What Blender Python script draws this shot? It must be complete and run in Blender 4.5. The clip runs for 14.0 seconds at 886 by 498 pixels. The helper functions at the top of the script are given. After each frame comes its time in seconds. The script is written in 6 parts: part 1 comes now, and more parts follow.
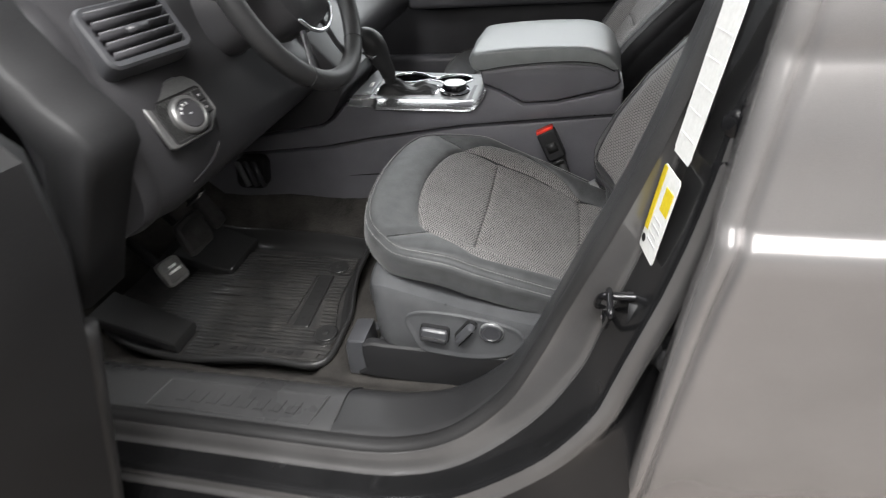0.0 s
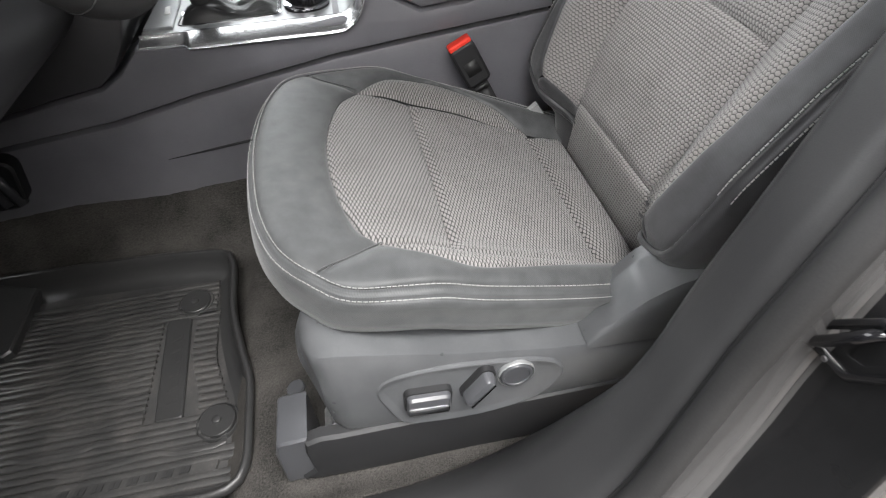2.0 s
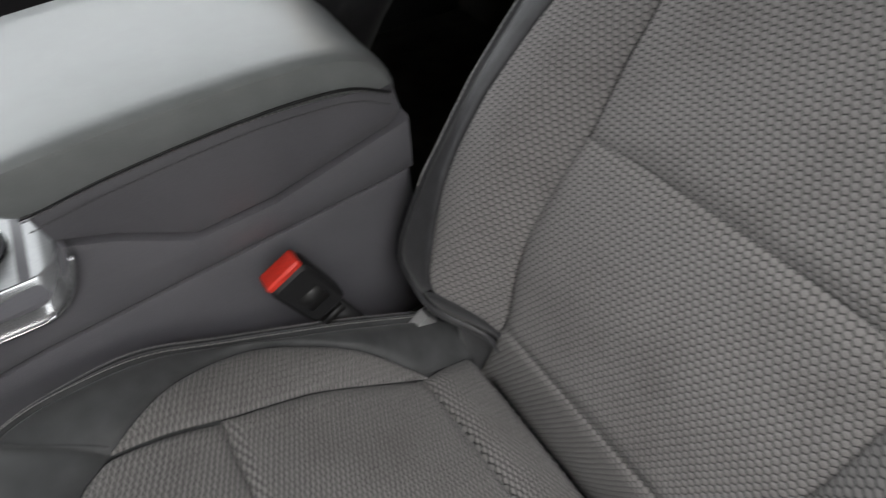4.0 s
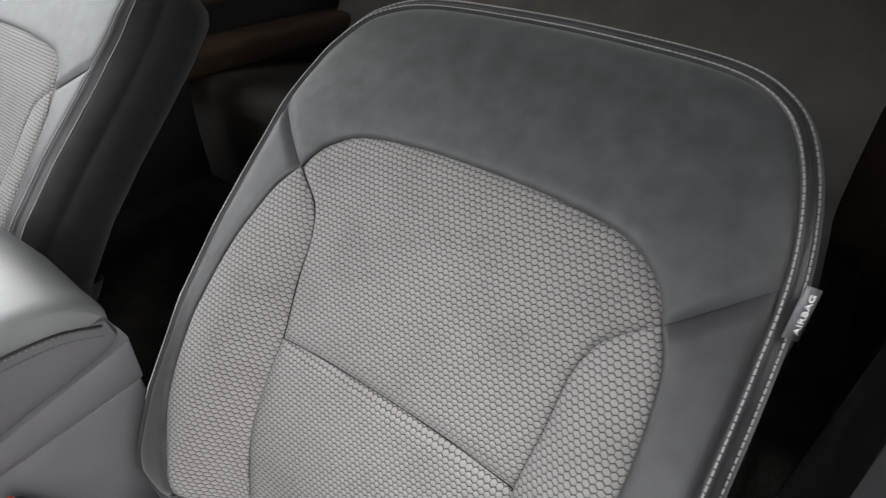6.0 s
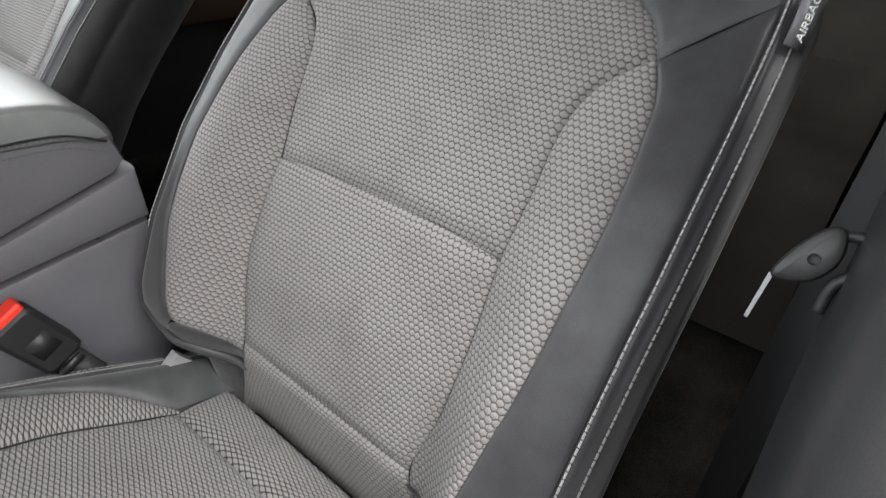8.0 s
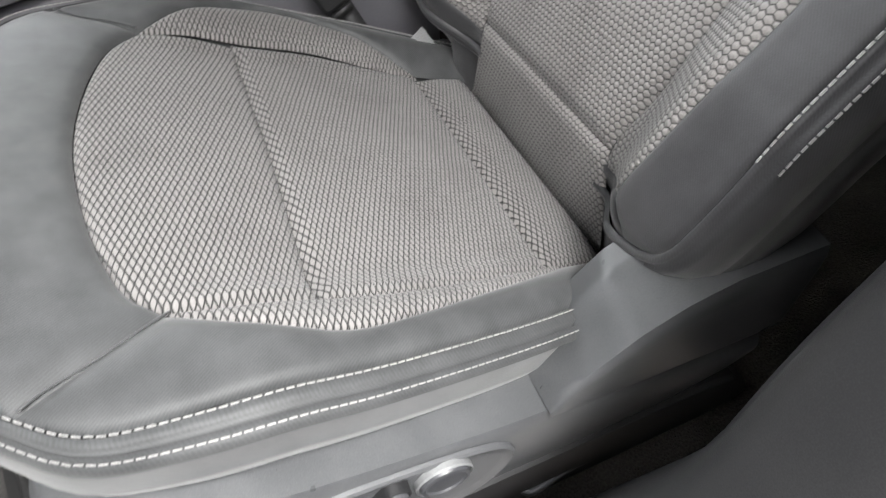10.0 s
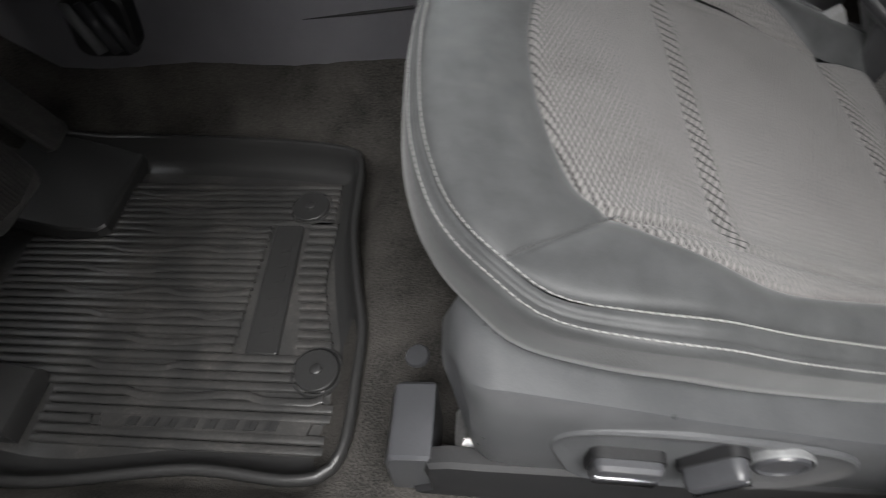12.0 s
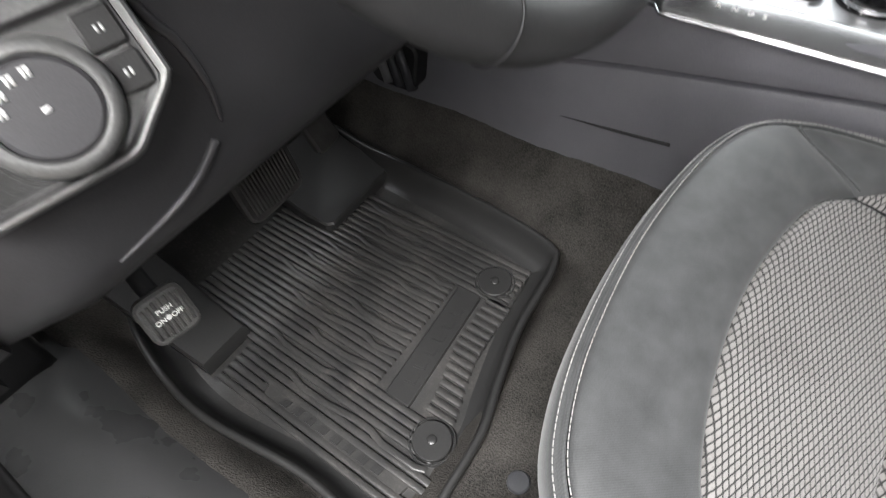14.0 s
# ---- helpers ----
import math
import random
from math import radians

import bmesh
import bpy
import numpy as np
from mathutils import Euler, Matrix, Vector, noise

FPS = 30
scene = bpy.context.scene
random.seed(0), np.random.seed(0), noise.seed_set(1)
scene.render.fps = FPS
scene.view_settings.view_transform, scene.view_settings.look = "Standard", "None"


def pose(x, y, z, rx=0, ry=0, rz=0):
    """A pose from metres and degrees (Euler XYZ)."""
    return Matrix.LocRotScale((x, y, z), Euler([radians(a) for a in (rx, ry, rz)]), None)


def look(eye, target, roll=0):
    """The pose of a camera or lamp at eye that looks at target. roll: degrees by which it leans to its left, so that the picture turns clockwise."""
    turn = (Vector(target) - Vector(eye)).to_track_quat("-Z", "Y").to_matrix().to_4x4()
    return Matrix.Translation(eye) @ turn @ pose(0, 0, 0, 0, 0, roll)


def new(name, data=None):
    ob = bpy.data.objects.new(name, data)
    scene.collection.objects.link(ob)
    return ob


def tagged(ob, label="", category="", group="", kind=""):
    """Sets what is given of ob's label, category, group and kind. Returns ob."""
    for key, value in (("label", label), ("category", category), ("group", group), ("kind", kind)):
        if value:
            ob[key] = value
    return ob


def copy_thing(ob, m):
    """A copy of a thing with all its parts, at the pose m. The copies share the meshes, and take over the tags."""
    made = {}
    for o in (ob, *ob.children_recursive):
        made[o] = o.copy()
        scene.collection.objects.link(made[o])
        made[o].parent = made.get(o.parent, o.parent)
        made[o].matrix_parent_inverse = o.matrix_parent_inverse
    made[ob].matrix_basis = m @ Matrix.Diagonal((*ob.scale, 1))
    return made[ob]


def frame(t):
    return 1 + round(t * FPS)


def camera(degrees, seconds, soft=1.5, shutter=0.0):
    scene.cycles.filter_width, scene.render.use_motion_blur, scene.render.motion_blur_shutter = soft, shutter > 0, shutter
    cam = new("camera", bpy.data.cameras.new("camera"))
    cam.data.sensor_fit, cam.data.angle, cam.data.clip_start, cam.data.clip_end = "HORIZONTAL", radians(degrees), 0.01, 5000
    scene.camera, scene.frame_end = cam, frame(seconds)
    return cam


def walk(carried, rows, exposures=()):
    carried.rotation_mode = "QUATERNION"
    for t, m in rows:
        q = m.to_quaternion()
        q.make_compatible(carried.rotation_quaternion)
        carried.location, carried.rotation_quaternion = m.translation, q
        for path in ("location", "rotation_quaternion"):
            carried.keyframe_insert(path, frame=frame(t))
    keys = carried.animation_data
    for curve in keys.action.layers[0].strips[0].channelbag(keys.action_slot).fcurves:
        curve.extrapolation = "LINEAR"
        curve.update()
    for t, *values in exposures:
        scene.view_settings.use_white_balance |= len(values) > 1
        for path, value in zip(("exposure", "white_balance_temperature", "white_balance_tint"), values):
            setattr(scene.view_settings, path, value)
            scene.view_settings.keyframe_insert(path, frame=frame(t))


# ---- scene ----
cam = camera(76.62, 14.0, 1.1, 0.35)
PATH = [
    (0, (0.3078, -0.9051, 0.7863), (0.0935, -0.1057, 0.2249), -5.50),
    (0.5, (0.2348, -0.7616, 0.7451), (0.1249, 0.0528, 0.1753), -5.36),
    (1, (0.1860, -0.6809, 0.7246), (0.1407, 0.1245, 0.1336), -5.04),
    (1.5, (0.1233, -0.6275, 0.6919), (0.1485, 0.1302, 0.0398), -5.35),
    (2, (0.0914, -0.5682, 0.6607), (0.1900, 0.1538, -0.0242), -4.79),
    (2.5, (0.0850, -0.4606, 0.6442), (0.2231, 0.2442, -0.0516), -4.28),
    (3, (0.1090, -0.3180, 0.6628), (0.2724, 0.3782, -0.0362), -4.42),
    (3.5, (0.1677, -0.2001, 0.6467), (0.3789, 0.4588, -0.0753), -5.89),
    (4, (0.2070, -0.1146, 0.6694), (0.5558, 0.4736, -0.0603), -3.07),
    (4.2, (0.1917, -0.1152, 0.6684), (0.6465, 0.4506, -0.0194), 0.23),
    (6.3, (0.2624, -0.2260, 0.7962), (0.9353, 0.2354, 0.2180), 2.52),
    (6.5, (0.2522, -0.2410, 0.7698), (0.9285, 0.2209, 0.1960), 2.26),
    (7, (0.2289, -0.2625, 0.7079), (0.9134, 0.2068, 0.1500), 2.18),
    (7.5, (0.2146, -0.2725, 0.6689), (0.8948, 0.2085, 0.1158), 2.24),
    (8, (0.2098, -0.2888, 0.6394), (0.8522, 0.2324, 0.0775), 1.55),
    (8.5, (0.2161, -0.3010, 0.6093), (0.7889, 0.2482, 0.0007), 0.31),
    (9, (0.1884, -0.3175, 0.5774), (0.6520, 0.2534, -0.1002), -0.66),
    (9.2, (0.1749, -0.3265, 0.5560), (0.5855, 0.2536, -0.1475), -0.91),
    (11.3, (0.1517, -0.4047, 0.5262), (0.1839, 0.2101, -0.2618), -4.76),
    (11.5, (0.1172, -0.4008, 0.5337), (0.1264, 0.2104, -0.2577), -4.88),
    (12, (0.0223, -0.3727, 0.5439), (-0.0769, 0.2284, -0.2491), -6.50),
    (12.5, (-0.0084, -0.3357, 0.5282), (-0.2182, 0.2259, -0.2722), -7.51),
    (13, (0.0010, -0.2926, 0.5306), (-0.3089, 0.2241, -0.2675), -7.87),
    (13.5, (0.0139, -0.2786, 0.5645), (-0.3552, 0.2085, -0.2270), -7.73),
    (14, (0.0154, -0.2775, 0.6533), (-0.3890, 0.1890, -0.1334), -7.48),
]
EXPOSURE = [(0.0, -0.05), (0.5, 0.25), (1.0, 0.38), (1.5, 0.50), (2.0, 0.54), (2.5, 0.32), (3.0, 0.08), (3.5, -0.1), (4.0, -0.25), (4.2, -0.3), (6.3, 0.87), (7.0, 0.85), (8.5, 0.78), (9.2, 0.85), (11.3, 0.25), (12.0, -0.05), (12.5, -0.22), (13.0, 0.03), (13.5, 0.3), (14.0, 0.78)]
walk(cam, [(t, look(eye, target, roll)) for t, eye, target, roll in PATH], EXPOSURE)

# ---- light: unseen area lamps added round the car in a garage ----
world = bpy.data.worlds.new("room_air")
world.use_nodes = True
world.node_tree.nodes["Background"].inputs[0].default_value = (0.9, 0.95, 1.0, 1)
world.node_tree.nodes["Background"].inputs[1].default_value = 0.06
scene.world = world


def lamp(name, eye, target, power, sx, sy, color=(1, 1, 1)):
    data = bpy.data.lights.new(name, "AREA")
    data.shape, data.size, data.size_y, data.energy, data.color = "RECTANGLE", sx, sy, power, color
    ob = new(name, data)
    ob.matrix_world = look(eye, target)
    return ob


# added lamps: overhead key, then door-side, windscreen and passenger-side light
lamp("unseen_area_light", (0.60, -1.40, 2.75), (0.15, -0.35, 0.1), 270, 2.6, 1.0, (1.0, 0.99, 0.98))
lamp("unseen_area_light", (0.3, -3.4, 2.1), (0.2, -0.3, 0.3), 82, 4.0, 1.2, (1.0, 0.985, 0.97))
lamp("unseen_area_light", (-2.3, 0.4, 2.2), (0.1, 0.2, 0.3), 68, 2.4, 1.4, (0.96, 0.98, 1.0))
lamp("unseen_area_light", (0.1, 2.5, 1.72), (0.1, 0.3, 0.5), 82, 3.4, 1.3, (0.94, 0.98, 1.0))

# ---- materials ----


def nodes_of(name):
    m = bpy.data.materials.new(name)
    m.use_nodes = True
    nt = m.node_tree
    return m, nt, nt.nodes["Principled BSDF"]


def nd(nt, kind, **kw):
    n = nt.nodes.new(kind)
    for k, v in kw.items():
        if k == "op":
            n.operation = v
        else:
            n.inputs[k].default_value = v
    return n


def ramp(nt, src, stops):
    r = nt.nodes.new("ShaderNodeValToRGB")
    el = r.color_ramp.elements
    el[0].position, el[0].color = stops[0][0], (*stops[0][1], 1)
    el[1].position, el[1].color = stops[-1][0], (*stops[-1][1], 1)
    for p, c in stops[1:-1]:
        e = el.new(p)
        e.color = (*c, 1)
    nt.links.new(src, r.inputs[0])
    return r


def surface(name, lo, hi, rough=0.5, grain=900.0, bump=0.15, depth=0.0004, blotch=9.0, metal=0.0, coat=0.0, spread=0.12, spec=0.5):
    """Two tones mixed by large blotches and fine grain, with fine relief."""
    m, nt, b = nodes_of(name)
    co = nt.nodes.new("ShaderNodeTexCoord")
    big = nd(nt, "ShaderNodeTexNoise", Scale=blotch, Detail=4.0)
    fine = nd(nt, "ShaderNodeTexNoise", Scale=grain, Detail=2.0)
    for n in (big, fine):
        nt.links.new(co.outputs["Object"], n.inputs["Vector"])
    mix = nd(nt, "ShaderNodeMath", op="ADD")
    half = nd(nt, "ShaderNodeMath", op="MULTIPLY")
    half.inputs[1].default_value = 0.5
    nt.links.new(big.outputs["Fac"], mix.inputs[0])
    nt.links.new(fine.outputs["Fac"], mix.inputs[1])
    nt.links.new(mix.outputs[0], half.inputs[0])
    r = ramp(nt, half.outputs[0], [(0.5 - spread, lo), (0.5 + spread, hi)])
    nt.links.new(r.outputs[0], b.inputs["Base Color"])
    bp = nd(nt, "ShaderNodeBump", Strength=bump, Distance=depth)
    nt.links.new(fine.outputs["Fac"], bp.inputs["Height"])
    nt.links.new(bp.outputs[0], b.inputs["Normal"])
    rr = nt.nodes.new("ShaderNodeMapRange")
    rr.inputs[3].default_value, rr.inputs[4].default_value = max(0.02, rough - 0.07), min(1, rough + 0.07)
    nt.links.new(big.outputs["Fac"], rr.inputs[0])
    nt.links.new(rr.outputs[0], b.inputs["Roughness"])
    b.inputs["Metallic"].default_value = metal
    b.inputs["Coat Weight"].default_value = coat
    b.inputs["Coat Roughness"].default_value = 0.06
    b.inputs["Specular IOR Level"].default_value = spec
    return m


def hex_cloth(name, cu, cv, light, dark, edge=0.80, relief=0.001, chain=0.9):
    """Woven cloth of close six-sided cells with thin dark gaps, in chains across the panel: cu between chains, cv along them."""
    m, nt, b = nodes_of(name)
    uv = nt.nodes.new("ShaderNodeUVMap")
    wob = nd(nt, "ShaderNodeTexNoise", Scale=70.0, Detail=2.0)
    nt.links.new(uv.outputs[0], wob.inputs["Vector"])
    wadd = nd(nt, "ShaderNodeVectorMath", op="MULTIPLY_ADD")
    wadd.inputs[1].default_value = (0.0016, 0.0016, 0)
    nt.links.new(wob.outputs["Color"], wadd.inputs[0])
    nt.links.new(uv.outputs[0], wadd.inputs[2])
    dist = []
    slant = (cu * cu + cv * cv / 4) / 2
    for off in (0.0, 0.5):
        sc = nd(nt, "ShaderNodeVectorMath", op="MULTIPLY_ADD")
        sc.inputs[1].default_value = (1 / cv, 1 / (2 * cu), 0)
        sc.inputs[2].default_value = (off, off, 0)
        nt.links.new(wadd.outputs[0], sc.inputs[0])
        fr = nd(nt, "ShaderNodeVectorMath", op="FRACTION")
        nt.links.new(sc.outputs[0], fr.inputs[0])
        su = nd(nt, "ShaderNodeVectorMath", op="SUBTRACT")
        su.inputs[1].default_value = (0.5, 0.5, 0)
        nt.links.new(fr.outputs[0], su.inputs[0])
        ab = nd(nt, "ShaderNodeVectorMath", op="ABSOLUTE")
        nt.links.new(su.outputs[0], ab.inputs[0])
        flat = nd(nt, "ShaderNodeVectorMath", op="DOT_PRODUCT")
        flat.inputs[1].default_value = (2 * chain, 0, 0)
        side = nd(nt, "ShaderNodeVectorMath", op="DOT_PRODUCT")
        side.inputs[1].default_value = (cv * cv / 2 / slant, 2 * cu * cu / slant, 0)
        for q in (flat, side):
            nt.links.new(ab.outputs[0], q.inputs[0])
        mx = nd(nt, "ShaderNodeMath", op="MAXIMUM")
        nt.links.new(flat.outputs["Value"], mx.inputs[0])
        nt.links.new(side.outputs["Value"], mx.inputs[1])
        dist.append(mx.outputs[0])
    mn = nd(nt, "ShaderNodeMath", op="MINIMUM")
    nt.links.new(dist[0], mn.inputs[0])
    nt.links.new(dist[1], mn.inputs[1])
    r = ramp(nt, mn.outputs[0], [(edge - 0.16, light), (edge + 0.14, dark)])
    big = nd(nt, "ShaderNodeTexNoise", Scale=14.0, Detail=3.0)
    thread = nd(nt, "ShaderNodeTexNoise", Scale=1100.0, Detail=2.0)
    for n in (big, thread):
        nt.links.new(uv.outputs[0], n.inputs["Vector"])
    tone = nt.nodes.new("ShaderNodeMix")
    tone.data_type, tone.blend_type = "RGBA", "MULTIPLY"
    tone.inputs["Factor"].default_value = 1.0
    sum2 = nd(nt, "ShaderNodeMath", op="ADD")
    nt.links.new(big.outputs["Fac"], sum2.inputs[0])
    nt.links.new(thread.outputs["Fac"], sum2.inputs[1])
    t2 = ramp(nt, sum2.outputs[0], [(0.0, (0.66, 0.64, 0.64)), (1.0, (1.0, 1.0, 1.0))])
    t2.color_ramp.elements[0].position, t2.color_ramp.elements[1].position = 0.6, 1.35
    nt.links.new(r.outputs[0], tone.inputs["A"])
    nt.links.new(t2.outputs[0], tone.inputs["B"])
    nt.links.new(tone.outputs["Result"], b.inputs["Base Color"])
    hgt = nd(nt, "ShaderNodeMapRange")
    hgt.inputs[1].default_value, hgt.inputs[2].default_value = 0.25, 1.0
    hgt.inputs[3].default_value, hgt.inputs[4].default_value = 1.0, 0.0
    nt.links.new(mn.outputs[0], hgt.inputs[0])
    bp = nd(nt, "ShaderNodeBump", Strength=0.8, Distance=relief)
    nt.links.new(hgt.outputs[0], bp.inputs["Height"])
    nt.links.new(bp.outputs[0], b.inputs["Normal"])
    b.inputs["Roughness"].default_value = 0.85
    b.inputs["Specular IOR Level"].default_value = 0.25
    b.inputs["Sheen Weight"].default_value = 0.15
    return m


def lens_cloth(name, cu, cv, light, dark, wave=0.30, width=0.26, relief=0.0008):
    """Ribbed woven cloth: dark furrows run across the panel, cu apart, each swaying against its neighbour, so that the ribs between swell and narrow every cv."""
    m, nt, b = nodes_of(name)
    uv = nt.nodes.new("ShaderNodeUVMap")
    wob = nd(nt, "ShaderNodeTexNoise", Scale=60.0, Detail=2.0)
    nt.links.new(uv.outputs[0], wob.inputs["Vector"])
    wadd = nd(nt, "ShaderNodeVectorMath", op="MULTIPLY_ADD")
    wadd.inputs[1].default_value = (0.0014, 0.0014, 0)
    nt.links.new(wob.outputs["Color"], wadd.inputs[0])
    nt.links.new(uv.outputs[0], wadd.inputs[2])
    xy = nt.nodes.new("ShaderNodeSeparateXYZ")
    nt.links.new(wadd.outputs[0], xy.inputs[0])

    def calc(op, a, k, add=None):
        q = nd(nt, "ShaderNodeMath", op=op)
        for i, v in enumerate((a, k, add)):
            if v is None:
                continue
            if isinstance(v, (int, float)):
                q.inputs[i].default_value = v
            else:
                nt.links.new(v, q.inputs[i])
        return q.outputs[0]

    sway = calc("SINE", calc("MULTIPLY", xy.outputs[0], 2 * math.pi / cv), None)
    across = calc("MULTIPLY", xy.outputs[1], 0.5 / cu)
    near = []
    for sign, off in ((1, 0.0), (-1, 0.5)):
        line_at = calc("MULTIPLY_ADD", sway, sign * wave * 0.5, calc("ADD", across, off))
        near.append(calc("ABSOLUTE", calc("SUBTRACT", calc("FRACT", line_at, None), 0.5), None))
    gap = calc("MULTIPLY", calc("MINIMUM", near[0], near[1]), 4.0)
    r = ramp(nt, gap, [(width * 0.45, dark), (width * 1.9, light)])
    big = nd(nt, "ShaderNodeTexNoise", Scale=14.0, Detail=3.0)
    thread = nd(nt, "ShaderNodeTexNoise", Scale=1000.0, Detail=2.0)
    for n in (big, thread):
        nt.links.new(uv.outputs[0], n.inputs["Vector"])
    t2 = ramp(nt, calc("ADD", big.outputs["Fac"], thread.outputs["Fac"]), [(0.0, (0.66, 0.64, 0.64)), (1.0, (1.0, 1.0, 1.0))])
    t2.color_ramp.elements[0].position, t2.color_ramp.elements[1].position = 0.6, 1.35
    tone = nt.nodes.new("ShaderNodeMix")
    tone.data_type, tone.blend_type = "RGBA", "MULTIPLY"
    tone.inputs["Factor"].default_value = 1.0
    nt.links.new(r.outputs[0], tone.inputs["A"])
    nt.links.new(t2.outputs[0], tone.inputs["B"])
    nt.links.new(tone.outputs["Result"], b.inputs["Base Color"])
    bp = nd(nt, "ShaderNodeBump", Strength=0.8, Distance=relief)
    nt.links.new(calc("MINIMUM", gap, 0.9), bp.inputs["Height"])
    nt.links.new(bp.outputs[0], b.inputs["Normal"])
    b.inputs["Roughness"].default_value = 0.85
    b.inputs["Specular IOR Level"].default_value = 0.25
    b.inputs["Sheen Weight"].default_value = 0.15
    return m


def twill(name, lo, hi, pitch=0.0014, gloss=0.54):
    """Dark seat cloth with a fine diagonal weave."""
    m, nt, b = nodes_of(name)
    uv = nt.nodes.new("ShaderNodeUVMap")
    rot = nt.nodes.new("ShaderNodeMapping")
    rot.inputs["Rotation"].default_value = (0, 0, 0.7)
    nt.links.new(uv.outputs[0], rot.inputs["Vector"])
    wv = nd(nt, "ShaderNodeTexWave", Scale=1.0 / pitch / 6.28 * 2, Distortion=1.0)
    wv.inputs["Detail"].default_value = 1.0
    nt.links.new(rot.outputs[0], wv.inputs["Vector"])
    big = nd(nt, "ShaderNodeTexNoise", Scale=48.0, Detail=8.0)
    fine = nd(nt, "ShaderNodeTexNoise", Scale=1100.0, Detail=2.0)
    for n in (big, fine):
        nt.links.new(uv.outputs[0], n.inputs["Vector"])
    s0 = nd(nt, "ShaderNodeMath", op="MULTIPLY")
    s0.inputs[1].default_value = 0.80
    nt.links.new(big.outputs["Fac"], s0.inputs[0])
    s1 = nd(nt, "ShaderNodeMath", op="MULTIPLY_ADD")
    s1.inputs[1].default_value = 0.13
    nt.links.new(wv.outputs["Fac"], s1.inputs[0])
    nt.links.new(s0.outputs[0], s1.inputs[2])
    s2 = nd(nt, "ShaderNodeMath", op="MULTIPLY_ADD")
    s2.inputs[1].default_value = 0.34
    nt.links.new(fine.outputs["Fac"], s2.inputs[0])
    nt.links.new(s1.outputs[0], s2.inputs[2])
    r = ramp(nt, s2.outputs[0], [(0.32, lo), (1.00, hi)])
    nt.links.new(r.outputs[0], b.inputs["Base Color"])
    bp = nd(nt, "ShaderNodeBump", Strength=0.5, Distance=0.0005)
    nt.links.new(s2.outputs[0], bp.inputs["Height"])
    nt.links.new(bp.outputs[0], b.inputs["Normal"])
    b.inputs["Roughness"].default_value = gloss
    b.inputs["Sheen Weight"].default_value = 0.2
    b.inputs["Specular IOR Level"].default_value = 0.35
    return m


HEX = hex_cloth("honeycomb_cloth", 0.0043, 0.0052, (0.235, 0.224, 0.218), (0.036, 0.036, 0.035), 0.84, 0.0010, 0.88)
HEXC = lens_cloth("ribbed_cloth", 0.00205, 0.0104, (0.220, 0.212, 0.207), (0.022, 0.022, 0.022), 0.41, 0.37)
CLOTH = twill("dark_seat_cloth", (0.025, 0.0263, 0.0273), (0.078, 0.0800, 0.0818))
# darker, glossier copy of the seat cloth, with the sides' shade in its colour
SIDECLOTH = twill("shaded_side_cloth", (0.018, 0.0178, 0.0192), (0.052, 0.0515, 0.0550), gloss=0.44)
VINYL = surface("grey_vinyl", (0.114, 0.112, 0.123), (0.158, 0.155, 0.169), 0.40, 1400, 0.2, 0.0003)
# paler copy of the console vinyl; the lid's window sheen is in its colour
VINYL_TOP = surface("lit_padded_vinyl", (0.19, 0.20, 0.20), (0.225, 0.236, 0.236), 0.38, 1500, 0.3, 0.0002, blotch=40.0, spec=0.65)
WHEELSKIN = surface("wheel_leather", (0.024, 0.024, 0.025), (0.040, 0.040, 0.041), 0.46, 1500, 0.4, 0.0003)
PLASTIC = surface("grained_plastic", (0.062, 0.061, 0.067), (0.100, 0.098, 0.107), 0.40, 1600, 0.3, 0.0003)
PLASTIC_LT = surface("grey_plastic", (0.046, 0.047, 0.051), (0.074, 0.075, 0.081), 0.31, 1600, 0.25, 0.0003)
PALE = surface("pale_plastic", (0.22, 0.22, 0.22), (0.32, 0.32, 0.32), 0.4, 800, 0.1, 0.0002)
DASH = surface("soft_dash_plastic", (0.033, 0.0322, 0.0345), (0.052, 0.051, 0.0545), 0.38, 1300, 0.3, 0.0003)
SEAL = surface("grey_seal_rubber", (0.014, 0.0138, 0.014), (0.024, 0.0235, 0.024), 0.5, 700, 0.2, 0.0003)
SILLTRIM = surface("sill_plastic", (0.042, 0.042, 0.043), (0.066, 0.066, 0.067), 0.29, 1500, 0.3, 0.0003)
SHIELD = surface("satin_grey_plastic", (0.066, 0.068, 0.071), (0.092, 0.094, 0.098), 0.30, 1500, 0.3, 0.0003, blotch=30.0)
BLACK = surface("black_rubber", (0.008, 0.008, 0.009), (0.016, 0.016, 0.017), 0.6, 700, 0.2, 0.0003)
GLOSSBLACK = surface("gloss_black", (0.006, 0.006, 0.007), (0.012, 0.012, 0.013), 0.12, 300, 0.02, 0.0001)
PILLARTRIM = surface("pillar_plastic", (0.022, 0.022, 0.023), (0.036, 0.036, 0.037), 0.34, 1500, 0.3, 0.0003)
FAINT = surface("faint_print", (0.50, 0.50, 0.50), (0.57, 0.57, 0.57), 0.6, 300, 0.05, 0.0001)
PALEPRINT = surface("worn_print", (0.615, 0.615, 0.60), (0.70, 0.70, 0.685), 0.6, 300, 0.05, 0.0001)
SATIN = surface("satin_silver_bezel", (0.165, 0.165, 0.164), (0.225, 0.225, 0.223), 0.34, 500, 0.1, 0.0001, metal=0.6)
PEDALRUB = surface("worn_pedal_rubber", (0.055, 0.054, 0.053), (0.110, 0.107, 0.103), 0.45, 600, 0.3, 0.0003, blotch=40.0)


